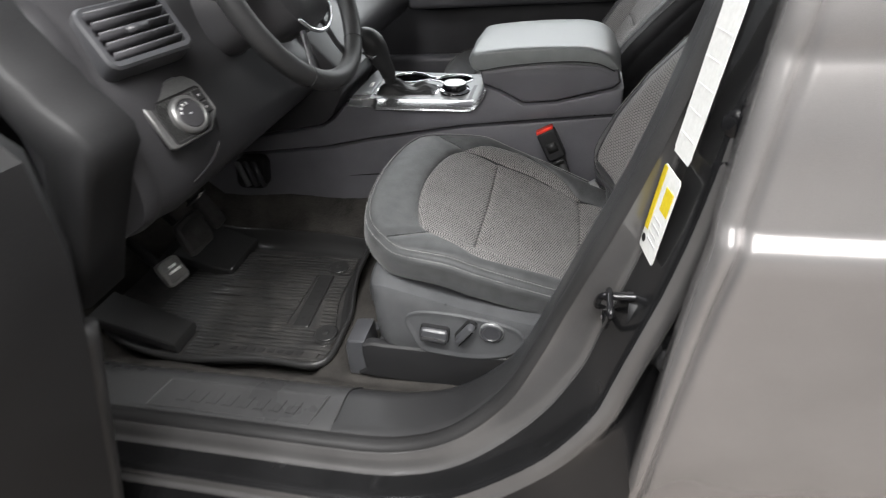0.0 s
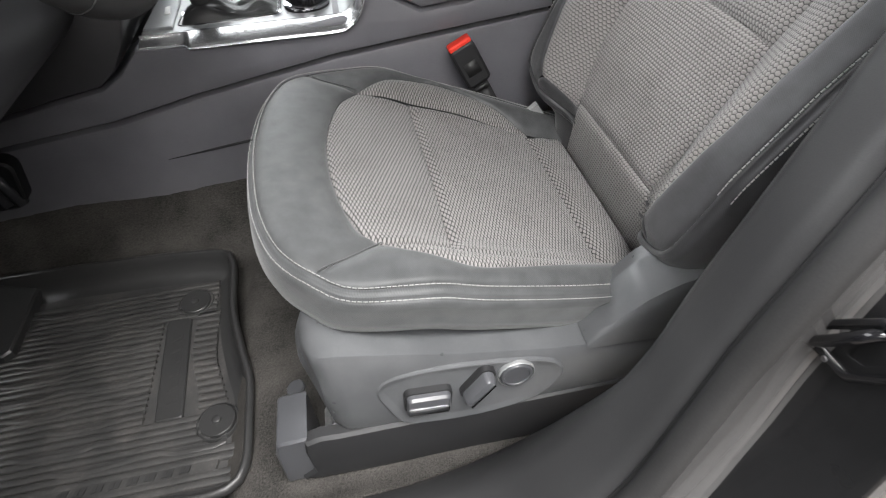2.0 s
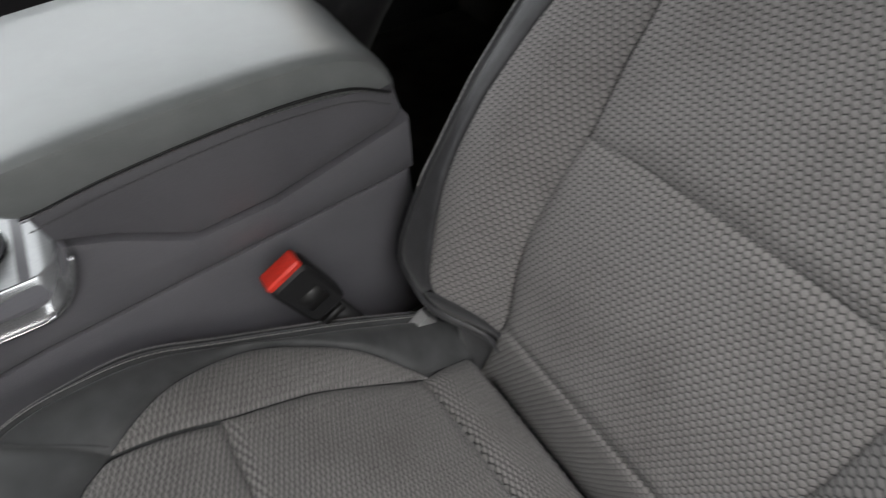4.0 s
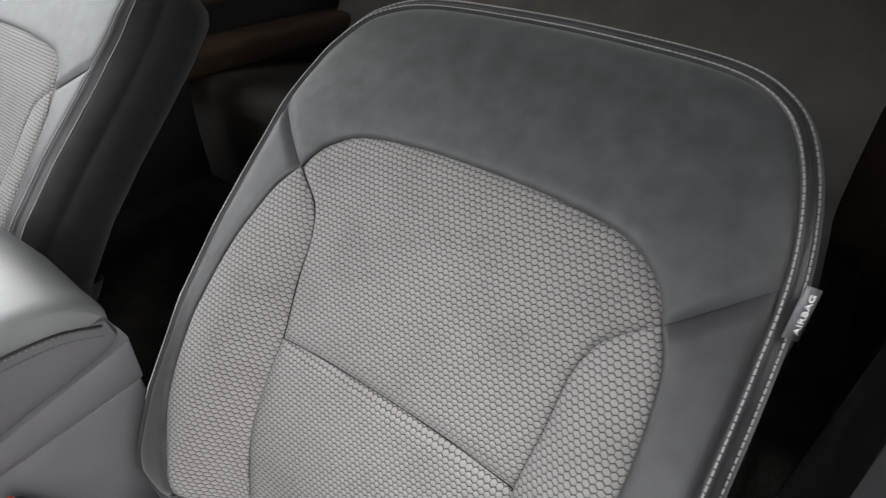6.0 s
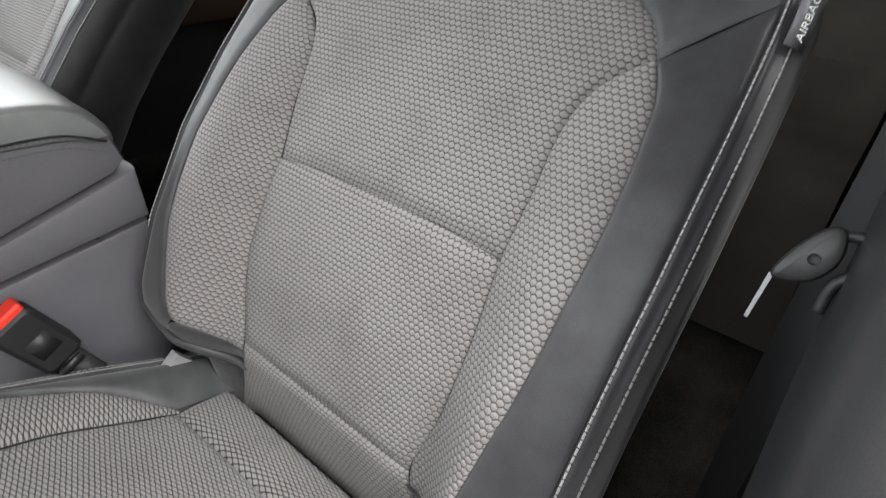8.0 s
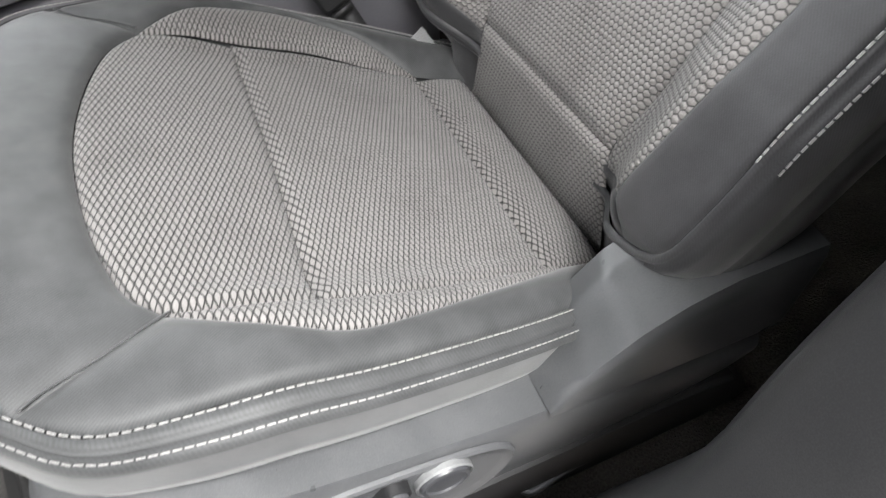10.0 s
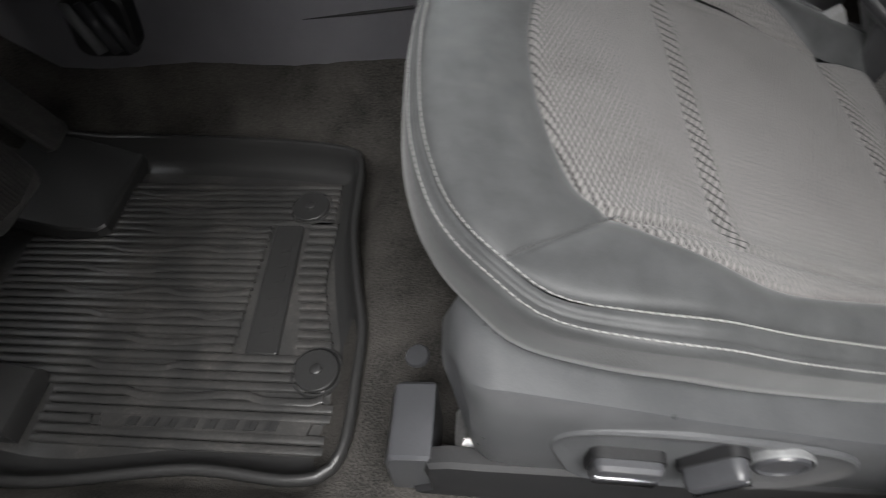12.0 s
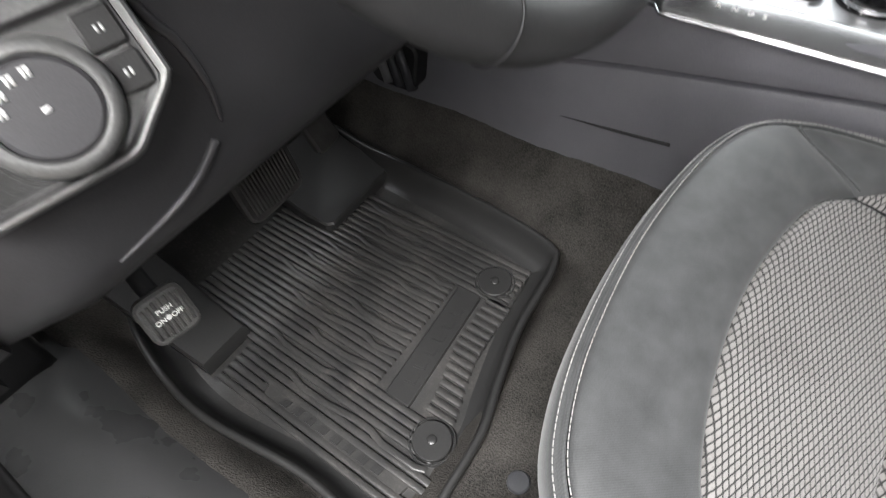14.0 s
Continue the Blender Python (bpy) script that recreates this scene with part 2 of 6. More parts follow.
def dusty_rubber(name):
    """Black rubber with grey-brown dust in patches and specks."""
    m = surface(name, (0.024, 0.024, 0.0242), (0.046, 0.0455, 0.045), 0.30, 700, 0.3, 0.0003)
    nt = m.node_tree
    b = nt.nodes["Principled BSDF"]
    base = b.inputs["Base Color"].links[0].from_socket
    co = nt.nodes.new("ShaderNodeTexCoord")
    patch = nd(nt, "ShaderNodeTexNoise", Scale=22.0, Detail=5.0)
    speck = nd(nt, "ShaderNodeTexNoise", Scale=260.0, Detail=2.0)
    for n in (patch, speck):
        nt.links.new(co.outputs["Object"], n.inputs["Vector"])
    pr = ramp(nt, patch.outputs["Fac"], [(0.40, (0.1, 0.1, 0.1)), (0.80, (1, 1, 1))])
    sr = ramp(nt, speck.outputs["Fac"], [(0.50, (0.35, 0.35, 0.35)), (0.68, (1, 1, 1))])
    mul = nd(nt, "ShaderNodeMath", op="MULTIPLY")
    nt.links.new(pr.outputs[0], mul.inputs[0])
    nt.links.new(sr.outputs[0], mul.inputs[1])
    mix = nt.nodes.new("ShaderNodeMix")
    mix.data_type = "RGBA"
    nt.links.new(mul.outputs[0], mix.inputs["Factor"])
    nt.links.new(base, mix.inputs["A"])
    mix.inputs["B"].default_value = (0.105, 0.098, 0.092, 1)
    nt.links.new(mix.outputs["Result"], b.inputs["Base Color"])
    return m


MATRUB = dusty_rubber("mat_rubber")
MATWALL = surface("mat_wall_rubber", (0.020, 0.020, 0.0205), (0.034, 0.0335, 0.033), 0.36, 500, 0.15, 0.0003, spread=0.2)
CARPET = surface("loop_carpet", (0.014, 0.0134, 0.0127), (0.072, 0.067, 0.062), 0.95, 480, 0.9, 0.002, 16.0, spread=0.17, spec=0.1)
CHROME = surface("chrome", (0.75, 0.76, 0.78), (0.85, 0.86, 0.88), 0.12, 300, 0.02, 0.0001, metal=1.0)
STEEL = surface("zinc_steel", (0.42, 0.42, 0.42), (0.62, 0.61, 0.6), 0.35, 300, 0.2, 0.0002, metal=1.0)
SILVER = surface("brushed_silver_trim", (0.29, 0.295, 0.30), (0.36, 0.365, 0.37), 0.38, 500, 0.1, 0.0001, metal=0.5)
DARKCHROME = surface("polished_trim", (0.38, 0.38, 0.385), (0.47, 0.47, 0.475), 0.26, 500, 0.05, 0.0001, metal=0.85)
STEEL_DK = surface("dark_satin_metal", (0.10, 0.10, 0.105), (0.15, 0.15, 0.155), 0.4, 500, 0.1, 0.0001, metal=0.7)
# one car paint in two tones: light on the door, shade on the jamb
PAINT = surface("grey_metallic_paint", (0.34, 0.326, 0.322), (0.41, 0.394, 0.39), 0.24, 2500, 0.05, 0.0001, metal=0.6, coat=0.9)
JAMB = surface("shaded_jamb_paint", (0.100, 0.0975, 0.097), (0.140, 0.1365, 0.136), 0.22, 2500, 0.05, 0.0001, metal=0.4, coat=0.9)
PAINT_DK = surface("near_black_gloss", (0.012, 0.012, 0.0125), (0.02, 0.02, 0.021), 0.25, 2000, 0.05, 0.0001, metal=0.4, coat=0.7)
RED = surface("red_plastic", (0.75, 0.035, 0.02), (0.9, 0.06, 0.035), 0.35, 500, 0.05, 0.0001)
WHITE = surface("white_print", (0.82, 0.82, 0.80), (0.90, 0.90, 0.88), 0.6, 200, 0.05, 0.0001)
PAPER = surface("label_paper", (0.64, 0.64, 0.62), (0.74, 0.74, 0.72), 0.55, 200, 0.05, 0.0001)
YELLOW = surface("yellow_print", (0.62, 0.47, 0.01), (0.72, 0.56, 0.02), 0.5, 200, 0.05, 0.0001)
GREY_THREAD = surface("grey_thread", (0.09, 0.09, 0.09), (0.14, 0.14, 0.14), 0.8, 900, 0.3, 0.0002)
THREAD = surface("pale_thread", (0.24, 0.24, 0.235), (0.36, 0.355, 0.345), 0.8, 900, 0.3, 0.0002)
LINING = surface("grey_roof_cloth", (0.42, 0.42, 0.42), (0.52, 0.52, 0.515), 0.9, 600, 0.2, 0.0004)
CONCRETE = surface("concrete_floor", (0.10, 0.085, 0.075), (0.17, 0.15, 0.135), 0.7, 90, 0.2, 0.001, 2.0)
WALLPAINT = surface("grey_wall_paint", (0.17, 0.17, 0.17), (0.22, 0.22, 0.22), 0.8, 60, 0.1, 0.0005, 1.0)
REARCLOTH = surface("rear_seat_cloth", (0.045, 0.040, 0.035), (0.075, 0.066, 0.058), 0.9, 900, 0.4, 0.0006)
TAN = surface("brown_trim", (0.055, 0.034, 0.022), (0.095, 0.060, 0.040), 0.5, 300, 0.2, 0.0003)

TINT, _nt, _b = nodes_of("tinted_glass")
_b.inputs["Base Color"].default_value = (0.55, 0.50, 0.45, 1)
_b.inputs["Transmission Weight"].default_value = 1.0
_b.inputs["Roughness"].default_value = 0.02
_b.inputs["IOR"].default_value = 1.05

# ---- mesh helpers ----


def cat(pts, n, closed=False):
    """n points evenly along a smooth curve through pts."""
    p = np.array(pts, float)
    if closed:
        p = np.vstack([p[-1], p, p[0], p[1]])
    else:
        p = np.vstack([2 * p[0] - p[1], p, 2 * p[-1] - p[-2]])
    out = []
    for i in range(1, len(p) - 2):
        a, b, c, d = p[i - 1], p[i], p[i + 1], p[i + 2]
        for k in range(16):
            t = k / 16
            out.append(0.5 * (2 * b + (c - a) * t + (2 * a - 5 * b + 4 * c - d) * t**2 + (3 * b - a - 3 * c + d) * t**3))
    out.append(p[-2])
    out = np.array(out)
    d = np.r_[0, np.cumsum(np.linalg.norm(np.diff(out, axis=0), axis=1))]
    q = np.linspace(0, d[-1], n + 1)[:-1] if closed else np.linspace(0, d[-1], n)
    return np.stack([np.interp(q, d, out[:, k]) for k in range(p.shape[1])], 1)


def line(pts, n):
    """n points evenly along straight pieces."""
    p = np.array(pts, float)
    d = np.r_[0, np.cumsum(np.linalg.norm(np.diff(p, axis=0), axis=1))]
    q = np.linspace(0, d[-1], n)
    return np.stack([np.interp(q, d, p[:, k]) for k in range(p.shape[1])], 1)


def thing(name, at, label, category, group="", kind=""):
    ob = new(name)
    ob.empty_display_size = 0.05
    ob.matrix_basis = pose(*at)
    return tagged(ob, label, category, group, kind)


def mesh(name, verts, faces, mat, uv=None, smooth=True):
    me = bpy.data.meshes.new(name)
    me.from_pydata([tuple(map(float, v)) for v in verts], [], [tuple(map(int, f)) for f in faces])
    me.materials.append(mat)
    if uv is not None:
        lay = me.uv_layers.new(name="UVMap")
        uv = np.asarray(uv, float)
        idx = np.empty(len(me.loops), dtype=np.int32)
        me.loops.foreach_get("vertex_index", idx)
        lay.data.foreach_set("uv", uv[idx].astype(np.float32).ravel())
    if smooth:
        me.polygons.foreach_set("use_smooth", [True] * len(me.polygons))
    me.update()
    return me


def part(name, data, parent=None, label="", bevel=0.0):
    """One mesh object, given in the world's metres, under a thing or a part."""
    ob = new(name, data)
    if parent is not None:
        ob.parent = parent
        if parent.parent is None:
            ob.matrix_parent_inverse = parent.matrix_basis.inverted()
    if label:
        ob["label"] = label
    if bevel:
        md = ob.modifiers.new("bevel", "BEVEL")
        md.width, md.segments, md.limit_method, md.angle_limit = bevel, 3, "ANGLE", radians(35)
        data.polygons.foreach_set("use_smooth", [True] * len(data.polygons))
    return ob


def grid_faces(rows, cols, wrap=False):
    f = []
    for i in range(rows - 1):
        for j in range(cols if wrap else cols - 1):
            k = (j + 1) % cols
            f.append((i * cols + j, i * cols + k, (i + 1) * cols + k, (i + 1) * cols + j))
    return f


def sheet(name, rows, mat, wrap=False, uv=None, flip=False, caps=False):
    """A mesh over rows of points, all of one length."""
    rows = np.array(rows, float)
    r, c = rows.shape[:2]
    f = grid_faces(r, c, wrap)
    if caps:
        f += [tuple(reversed(range(c))), tuple(range((r - 1) * c, r * c))]
    if flip:
        f = [tuple(reversed(q)) for q in f]
    return mesh(name, rows.reshape(-1, 3), f, mat, uv)


def inset(poly, d):
    """A closed outline moved inwards by d."""
    p = np.array(poly, float)
    a, b = np.roll(p, 1, 0), np.roll(p, -1, 0)
    area = 0.5 * np.sum(p[:, 0] * b[:, 1] - b[:, 0] * p[:, 1])
    t1, t2 = p - a, b - p
    t1 /= np.linalg.norm(t1, axis=1)[:, None] + 1e-12
    t2 /= np.linalg.norm(t2, axis=1)[:, None] + 1e-12
    n = np.stack([-(t1[:, 1] + t2[:, 1]), t1[:, 0] + t2[:, 0]], 1)
    n /= np.maximum(np.linalg.norm(n, axis=1), 0.7)[:, None]
    return p + n * d * (1 if area > 0 else -1)


def prism(name, outline, levels, place, mat, crisp=0.55):
    """Rings of one outline: levels are (inset, height); place maps (a, b, height) into the world. Capped at both ends."""
    ring = [np.c_[inset(outline, d), np.full(len(outline), h)] for d, h in levels]
    v = np.array([place(*q) for r in ring for q in r])
    c = len(outline)
    f = grid_faces(len(ring), c, True) + [tuple(reversed(range(c))), tuple(range((len(ring) - 1) * c, len(ring) * c))]
    uv = np.array([q[:2] for r in ring for q in r])
    me = mesh(name, v, f, mat, uv)
    bm = bmesh.new()
    bm.from_mesh(me)
    bmesh.ops.recalc_face_normals(bm, faces=bm.faces)
    bm.to_mesh(me)
    bm.free()
    me.set_sharp_from_angle(angle=crisp)
    return me


def tube(name, pts, radius, mat, n=10, closed=False, flat=1.0, up=(0, 0, 1)):
    p = np.array(pts, float)
    m = len(p)
    if closed:
        t = np.roll(p, -1, 0) - np.roll(p, 1, 0)
    else:
        t = np.gradient(p, axis=0)
    t /= np.linalg.norm(t, axis=1)[:, None]
    rad = np.broadcast_to(np.asarray(radius, float), (m,))
    rows = []
    for i in range(m):
        a = np.cross(t[i], up)
        if np.linalg.norm(a) < 1e-3:
            a = np.cross(t[i], (1, 0, 0))
        a /= np.linalg.norm(a)
        b = np.cross(a, t[i])
        rows.append([p[i] + rad[i] * (a * np.cos(w) + b * np.sin(w) * flat) for w in np.linspace(0, 2 * np.pi, n, endpoint=False)])
    if closed:
        rows.append(rows[0])
    return sheet(name, rows, mat, True, None, False, not closed)


def lathe(name, prof, at, axis, mat, n=40, caps=True):
    """A turned body: prof is (radius, height along the axis)."""
    ax = np.array(axis, float)
    ax /= np.linalg.norm(ax)
    a = np.cross(ax, (0.3, 1, 0.2))
    a /= np.linalg.norm(a)
    b = np.cross(ax, a)
    rows = [[np.array(at) + ax * h + r * (a * np.cos(w) + b * np.sin(w)) for w in np.linspace(0, 2 * np.pi, n, endpoint=False)] for r, h in prof]
    me = sheet(name, rows, mat, True, None, False, caps)
    me.set_sharp_from_angle(angle=0.6)
    return me


def joined(name, pieces, mat, smooth=False):
    """pieces: lists of (verts, faces), into one mesh."""
    v, f = [], []
    for vs, fs in pieces:
        o = len(v)
        v += [tuple(q) for q in vs]
        f += [tuple(i + o for i in q) for q in fs]
    return mesh(name, v, f, mat, None, smooth)


BOXF = [(0, 3, 2, 1), (4, 5, 6, 7), (0, 1, 5, 4), (1, 2, 6, 5), (2, 3, 7, 6), (3, 0, 4, 7)]


def boxat(c, ax, ay, az):
    """A box round c with half-axes as vectors."""
    c, ax, ay, az = (np.array(q, float) for q in (c, ax, ay, az))
    return [c - ax - ay - az, c + ax - ay - az, c + ax + ay - az, c - ax + ay - az, c - ax - ay + az, c + ax - ay + az, c + ax + ay + az, c - ax + ay + az], BOXF


def block(name, lo, hi, mat, parent=None, bevel=0.004, label=""):
    lo, hi = np.array(lo, float), np.array(hi, float)
    c, h = (lo + hi) / 2, (hi - lo) / 2
    v, f = boxat(c, (h[0], 0, 0), (0, h[1], 0), (0, 0, h[2]))
    return part(name, mesh(name, v, f, mat), parent, label, bevel)


def sm(x):
    x = np.clip(x, 0, 1)
    return x * x * (3 - 2 * x)


def rrect(w, h, r, n=5):
    """A rounded rectangle's outline, anticlockwise, round the origin."""
    out = []
    for cx, cy, a in ((w / 2 - r, h / 2 - r, 0), (-w / 2 + r, h / 2 - r, 90), (-w / 2 + r, -h / 2 + r, 180), (w / 2 - r, -h / 2 + r, 270)):
        for k in range(n):
            q = radians(a + 90 * k / (n - 1))
            out.append((cx + r * math.cos(q), cy + r * math.sin(q)))
    return out

# ---- the seat ----
CA = radians(21)
CU_O, CU_U, CU_N = np.array([0.16, 0, 0.262]), np.array([math.cos(CA), 0, -math.sin(CA)]), np.array([math.sin(CA), 0, math.cos(CA)])
BA = radians(30)
BK_O, BK_U, BK_N = np.array([0.4725, 0, 0.4145]), np.array([math.sin(BA), 0, math.cos(BA)]), np.array([-math.cos(BA), 0, math.sin(BA)])
EY = np.array([0, 1.0, 0])


def on_cushion(u, v, n):
    return CU_O + CU_U * u + EY * v + CU_N * n


def on_back(s, v, n):
    return BK_O + BK_U * s + EY * v + BK_N * n


def cushion_n(u, v):
    rise = 0.020 * sm((abs(v) - 0.13) / 0.055) * sm((u + 0.13) / 0.11) * sm((0.33 - u) / 0.08)
    roll = -0.012 * max(0.0, (-0.13 - u) / 0.085) ** 2
    return rise + roll + 0.004 * sm((u + 0.15) / 0.08) * sm((0.02 - u) / 0.08) - 0.002


def back_n(s, v):
    prof = np.interp(s, [-0.28, -0.22, -0.18, -0.09, 0, 0.08, 0.157, 0.21, 0.27, 0.31, 0.342], [-0.075, -0.034, -0.012, 0.0, 0.0, -0.002, -0.009, -0.021, -0.040, -0.058, -0.082])
    h = np.interp(s, [-0.24, -0.16, 0, 0.1, 0.16, 0.25], [0.040, 0.045, 0.032, 0.014, 0.003, 0.0])
    return prof + h * sm((abs(v) - 0.115) / 0.06)


def panel(name, c0, c1, place, height, mat, m=14, groove=0.0042, edge=0.010, arch=0.0, seams=(1, 1, 1, 1)):
    """An upholstery panel between two curves, sunk along its seams. seams: at c0, c1, at the first and at the last ends."""
    c0, c1 = np.array(c0), np.array(c1)
    n = len(c0)
    along = np.r_[0, np.cumsum(np.linalg.norm(np.diff((c0 + c1) / 2, axis=0), axis=1))]
    rows, uv = [], []
    for i in range(m):
        # closer rows at the seams
        q = 0.5 - 0.5 * math.cos(math.pi * i / (m - 1))
        row = []
        for j in range(n):
            a = c0[j] * (1 - q) + c1[j] * q
            w = np.linalg.norm(c1[j] - c0[j])
            d = 1.0
            for use, dist in zip(seams, (q * w, (1 - q) * w, along[j], along[-1] - along[j])):
                if use:
                    d = min(d, dist / edge)
            d = math.sqrt(max(0.0, 1 - (1 - min(1, d)) ** 2))
            row.append(place(a[0], a[1], height(a[0], a[1]) - groove * (1 - d) + arch * math.sin(math.pi * q)))
            uv.append((a[1], a[0]))
        rows.append(row)
    return sheet(name, rows, mat, uv=uv)


def coons(b, tp, l, r):
    n, m = len(b), len(l)
    g = np.zeros((m, n, 2))
    for i in range(m):
        for j in range(n):
            p, q = j / (n - 1), i / (m - 1)
            g[i, j] = (1 - q) * b[j] + q * tp[j] + (1 - p) * l[i] + p * r[i] - ((1 - p) * (1 - q) * b[0] + p * (1 - q) * b[-1] + (1 - p) * q * tp[0] + p * q * tp[-1])
    return g


def quad_panel(name, b, tp, l, r, place, height, mat, groove=0.0042, edge=0.010, lift=0.0, flip=False):
    """An upholstery panel between four curves, sunk along its seams."""
    g = coons(b, tp, l, r)
    rows, uv = [], []
    for i in range(g.shape[0]):
        row = []
        for j in range(g.shape[1]):
            s, v = g[i, j]
            d = min(np.linalg.norm(g[i, j] - q) for q in (g[0, j], g[-1, j], g[i, 0], g[i, -1])) / edge
            d = math.sqrt(max(0, 1 - (1 - min(1, d)) ** 2))
            row.append(place(s, v, height(s, v) - groove * (1 - d) + lift))
            uv.append((v, s))
        rows.append(row)
    return sheet(name, rows, mat, uv=uv, flip=flip)


def mirror(c):
    c = np.array(c, float)
    return np.c_[c[:, 0], -c[:, 1]]


def stitches(name, curve, step=0.0050, size=(0.0019, 0.00036, 0.00032), mat=None):
    """A run of thread stitches along a curve of points."""
    c = np.array(curve)
    d = np.r_[0, np.cumsum(np.linalg.norm(np.diff(c, axis=0), axis=1))]
    pieces = []
    k = 0
    while (k + 0.5) * step < d[-1]:
        q = (k + 0.5) * step
        p = np.array([np.interp(q, d, c[:, i]) for i in range(3)])
        e = np.array([np.interp(min(q + 0.002, d[-1]), d, c[:, i]) for i in range(3)])
        t = e - p
        t = t / (np.linalg.norm(t) + 1e-9)
        a = np.cross(t, (0.3, 0.2, 1))
        a /= np.linalg.norm(a)
        b = np.cross(t, a)
        pieces.append(boxat(p, t * size[0], a * size[1], b * size[2]))
        k += 1
    return joined(name, pieces, mat or THREAD)


def build_seat():
    seat = thing("car_seat", (0.2, 0, 0.06), "front car seat with dark cloth bolsters and grey honeycomb cloth inserts", "car seat", "front seats")
    cush = part("cushion", sheet("cushion", [[on_cushion(u, v, cushion_n(u, v) - 0.0115) for u in np.linspace(-0.11, 0.25, 24)] for v in np.linspace(-0.19, 0.19, 30)], CLOTH, uv=[(v, u) for v in np.linspace(-0.19, 0.19, 30) for u in np.linspace(-0.11, 0.25, 24)]), seat)
    # cushion inserts
    fr = cat([(-0.081, -0.158), (-0.100, -0.135), (-0.114, -0.09), (-0.122, -0.04), (-0.124, 0), (-0.122, 0.04), (-0.114, 0.09), (-0.100, 0.135), (-0.078, 0.156)], 40)
    sa = cat([(0.0, -0.163), (0.002, -0.08), (0.003, 0), (0.002, 0.08), (0.0, 0.155)], 40)
    part("front_insert", panel("front_insert", fr, sa, on_cushion, cushion_n, HEXC, 26, 0.0082, 0.0095, 0.002), cush, "pale grey ribbed cloth insert")
    sb = cat([(0.184, -0.147), (0.186, -0.07), (0.187, 0), (0.186, 0.07), (0.182, 0.136)], 40)
    inner_o = cat([(-0.081, -0.158), (-0.048, -0.163), (-0.007, -0.164), (0.046, -0.166), (0.091, -0.162), (0.174, -0.151), (0.19, -0.147)], 40)
    outer_o = cat([(-0.081, -0.159), (-0.049, -0.177), (-0.017, -0.188), (0.010, -0.193), (0.041, -0.190), (0.11, -0.176), (0.178, -0.157), (0.19, -0.148)], 40)
    inner_i = cat([(-0.078, 0.156), (-0.04, 0.157), (0.0, 0.156), (0.046, 0.156), (0.091, 0.153), (0.174, 0.138), (0.186, 0.135)], 40)
    outer_i = cat([(-0.078, 0.157), (-0.052, 0.178), (-0.020, 0.196), (0.020, 0.207), (0.06, 0.204), (0.12, 0.180), (0.172, 0.148), (0.186, 0.136)], 40)
    ia, ib = np.argmin(abs(inner_o[:, 0])), np.argmin(abs(inner_o[:, 0] - 0.184))
    ja, jb = np.argmin(abs(inner_i[:, 0])), np.argmin(abs(inner_i[:, 0] - 0.182))
    lft, rgt = line(inner_o[ia : ib + 1], 24), line(inner_i[ja : jb + 1], 24)
    sa2, sb2 = sa.copy(), sb.copy()
    sa2[0], sa2[-1], sb2[0], sb2[-1] = lft[0], rgt[0], lft[-1], rgt[-1]
    part("center_insert", quad_panel("center_insert", sa2, sb2, lft, rgt, on_cushion, cushion_n, HEXC, 0.0082, 0.0095, 0.002), cush, "pale grey ribbed cloth insert")
    sr = cat([(0.32, -0.165), (0.32, 0), (0.32, 0.16)], 40)
    part("rear_insert", panel("rear_insert", sb2, sr, on_cushion, lambda u, v: cushion_n(u, v) * 0.6 + 0.004 * sm((u - 0.184) / 0.025) * sm((0.150 - abs(v)) / 0.03) - 0.07 * sm((u - 0.236) / 0.03), HEXC, 22, 0.0072, 0.014, seams=(1, 0, 1, 1)), cush, "pale grey ribbed cloth insert")
    part("bolster_insert", panel("bolster_insert", inner_o, outer_o, on_cushion, cushion_n, HEXC, 8, 0.004, 0.008), cush, "pale grey ribbed cloth insert")
    part("bolster_insert", panel("bolster_insert", inner_i, outer_i, on_cushion, cushion_n, HEXC, 8, 0.004, 0.008), cush, "pale grey ribbed cloth insert")
    # dark cloth round the inserts, out to the stitched rim
    half = [(0.335, 0.150), (0.262, 0.178), (0.19, 0.193), (0.12, 0.205), (0.035, 0.215), (-0.04, 0.221), (-0.085, 0.2205), (-0.117, 0.216), (-0.142, 0.201), (-0.164, 0.183), (-0.180, 0.157), (-0.193, 0.113), (-0.200, 0.06)]
    rim = cat([(u, -v) for u, v in half] + [(-0.203, 0)] + half[::-1], 151)
    o_side = np.vstack([[(0.335, -0.120), (0.262, -0.146), (0.225, -0.149)], outer_o[::-1][1:]])
    i_side = np.vstack([outer_i[:-1], [(0.222, 0.141), (0.262, 0.140), (0.335, 0.115)]])
    ins = np.vstack([line(o_side, 50), fr[1:-1], line(i_side, 50)])
    # pair the two curves by the same share of three stretches
    cut = [np.argmin(np.linalg.norm(rim - q, axis=1)) for q in ((-0.142, -0.201), (-0.142, 0.201))]
    rim_p = np.vstack([line(rim[: cut[0] + 1], 50), line(rim[cut[0] : cut[1] + 1], 40)[1:-1], line(rim[cut[1] :], 50)])
    names = ("outer_cloth", "front_cloth", "inner_cloth")
    for nm, a, b in zip(names, (0, 49, 88), (50, 89, len(ins))):
        part(nm, panel(nm, ins[a:b], rim_p[a:b], on_cushion, cushion_n, CLOTH, 14, 0.0045, 0.010, 0.003), cush)
    # side band below the rim
    t = np.gradient(rim, axis=0)
    out = np.stack([t[:, 1], -t[:, 0]], 1)
    out /= np.linalg.norm(out, axis=1)[:, None]
    if out[75, 0] > 0:
        out = -out
    front = sm((-0.04 - rim[:, 0]) / 0.15)
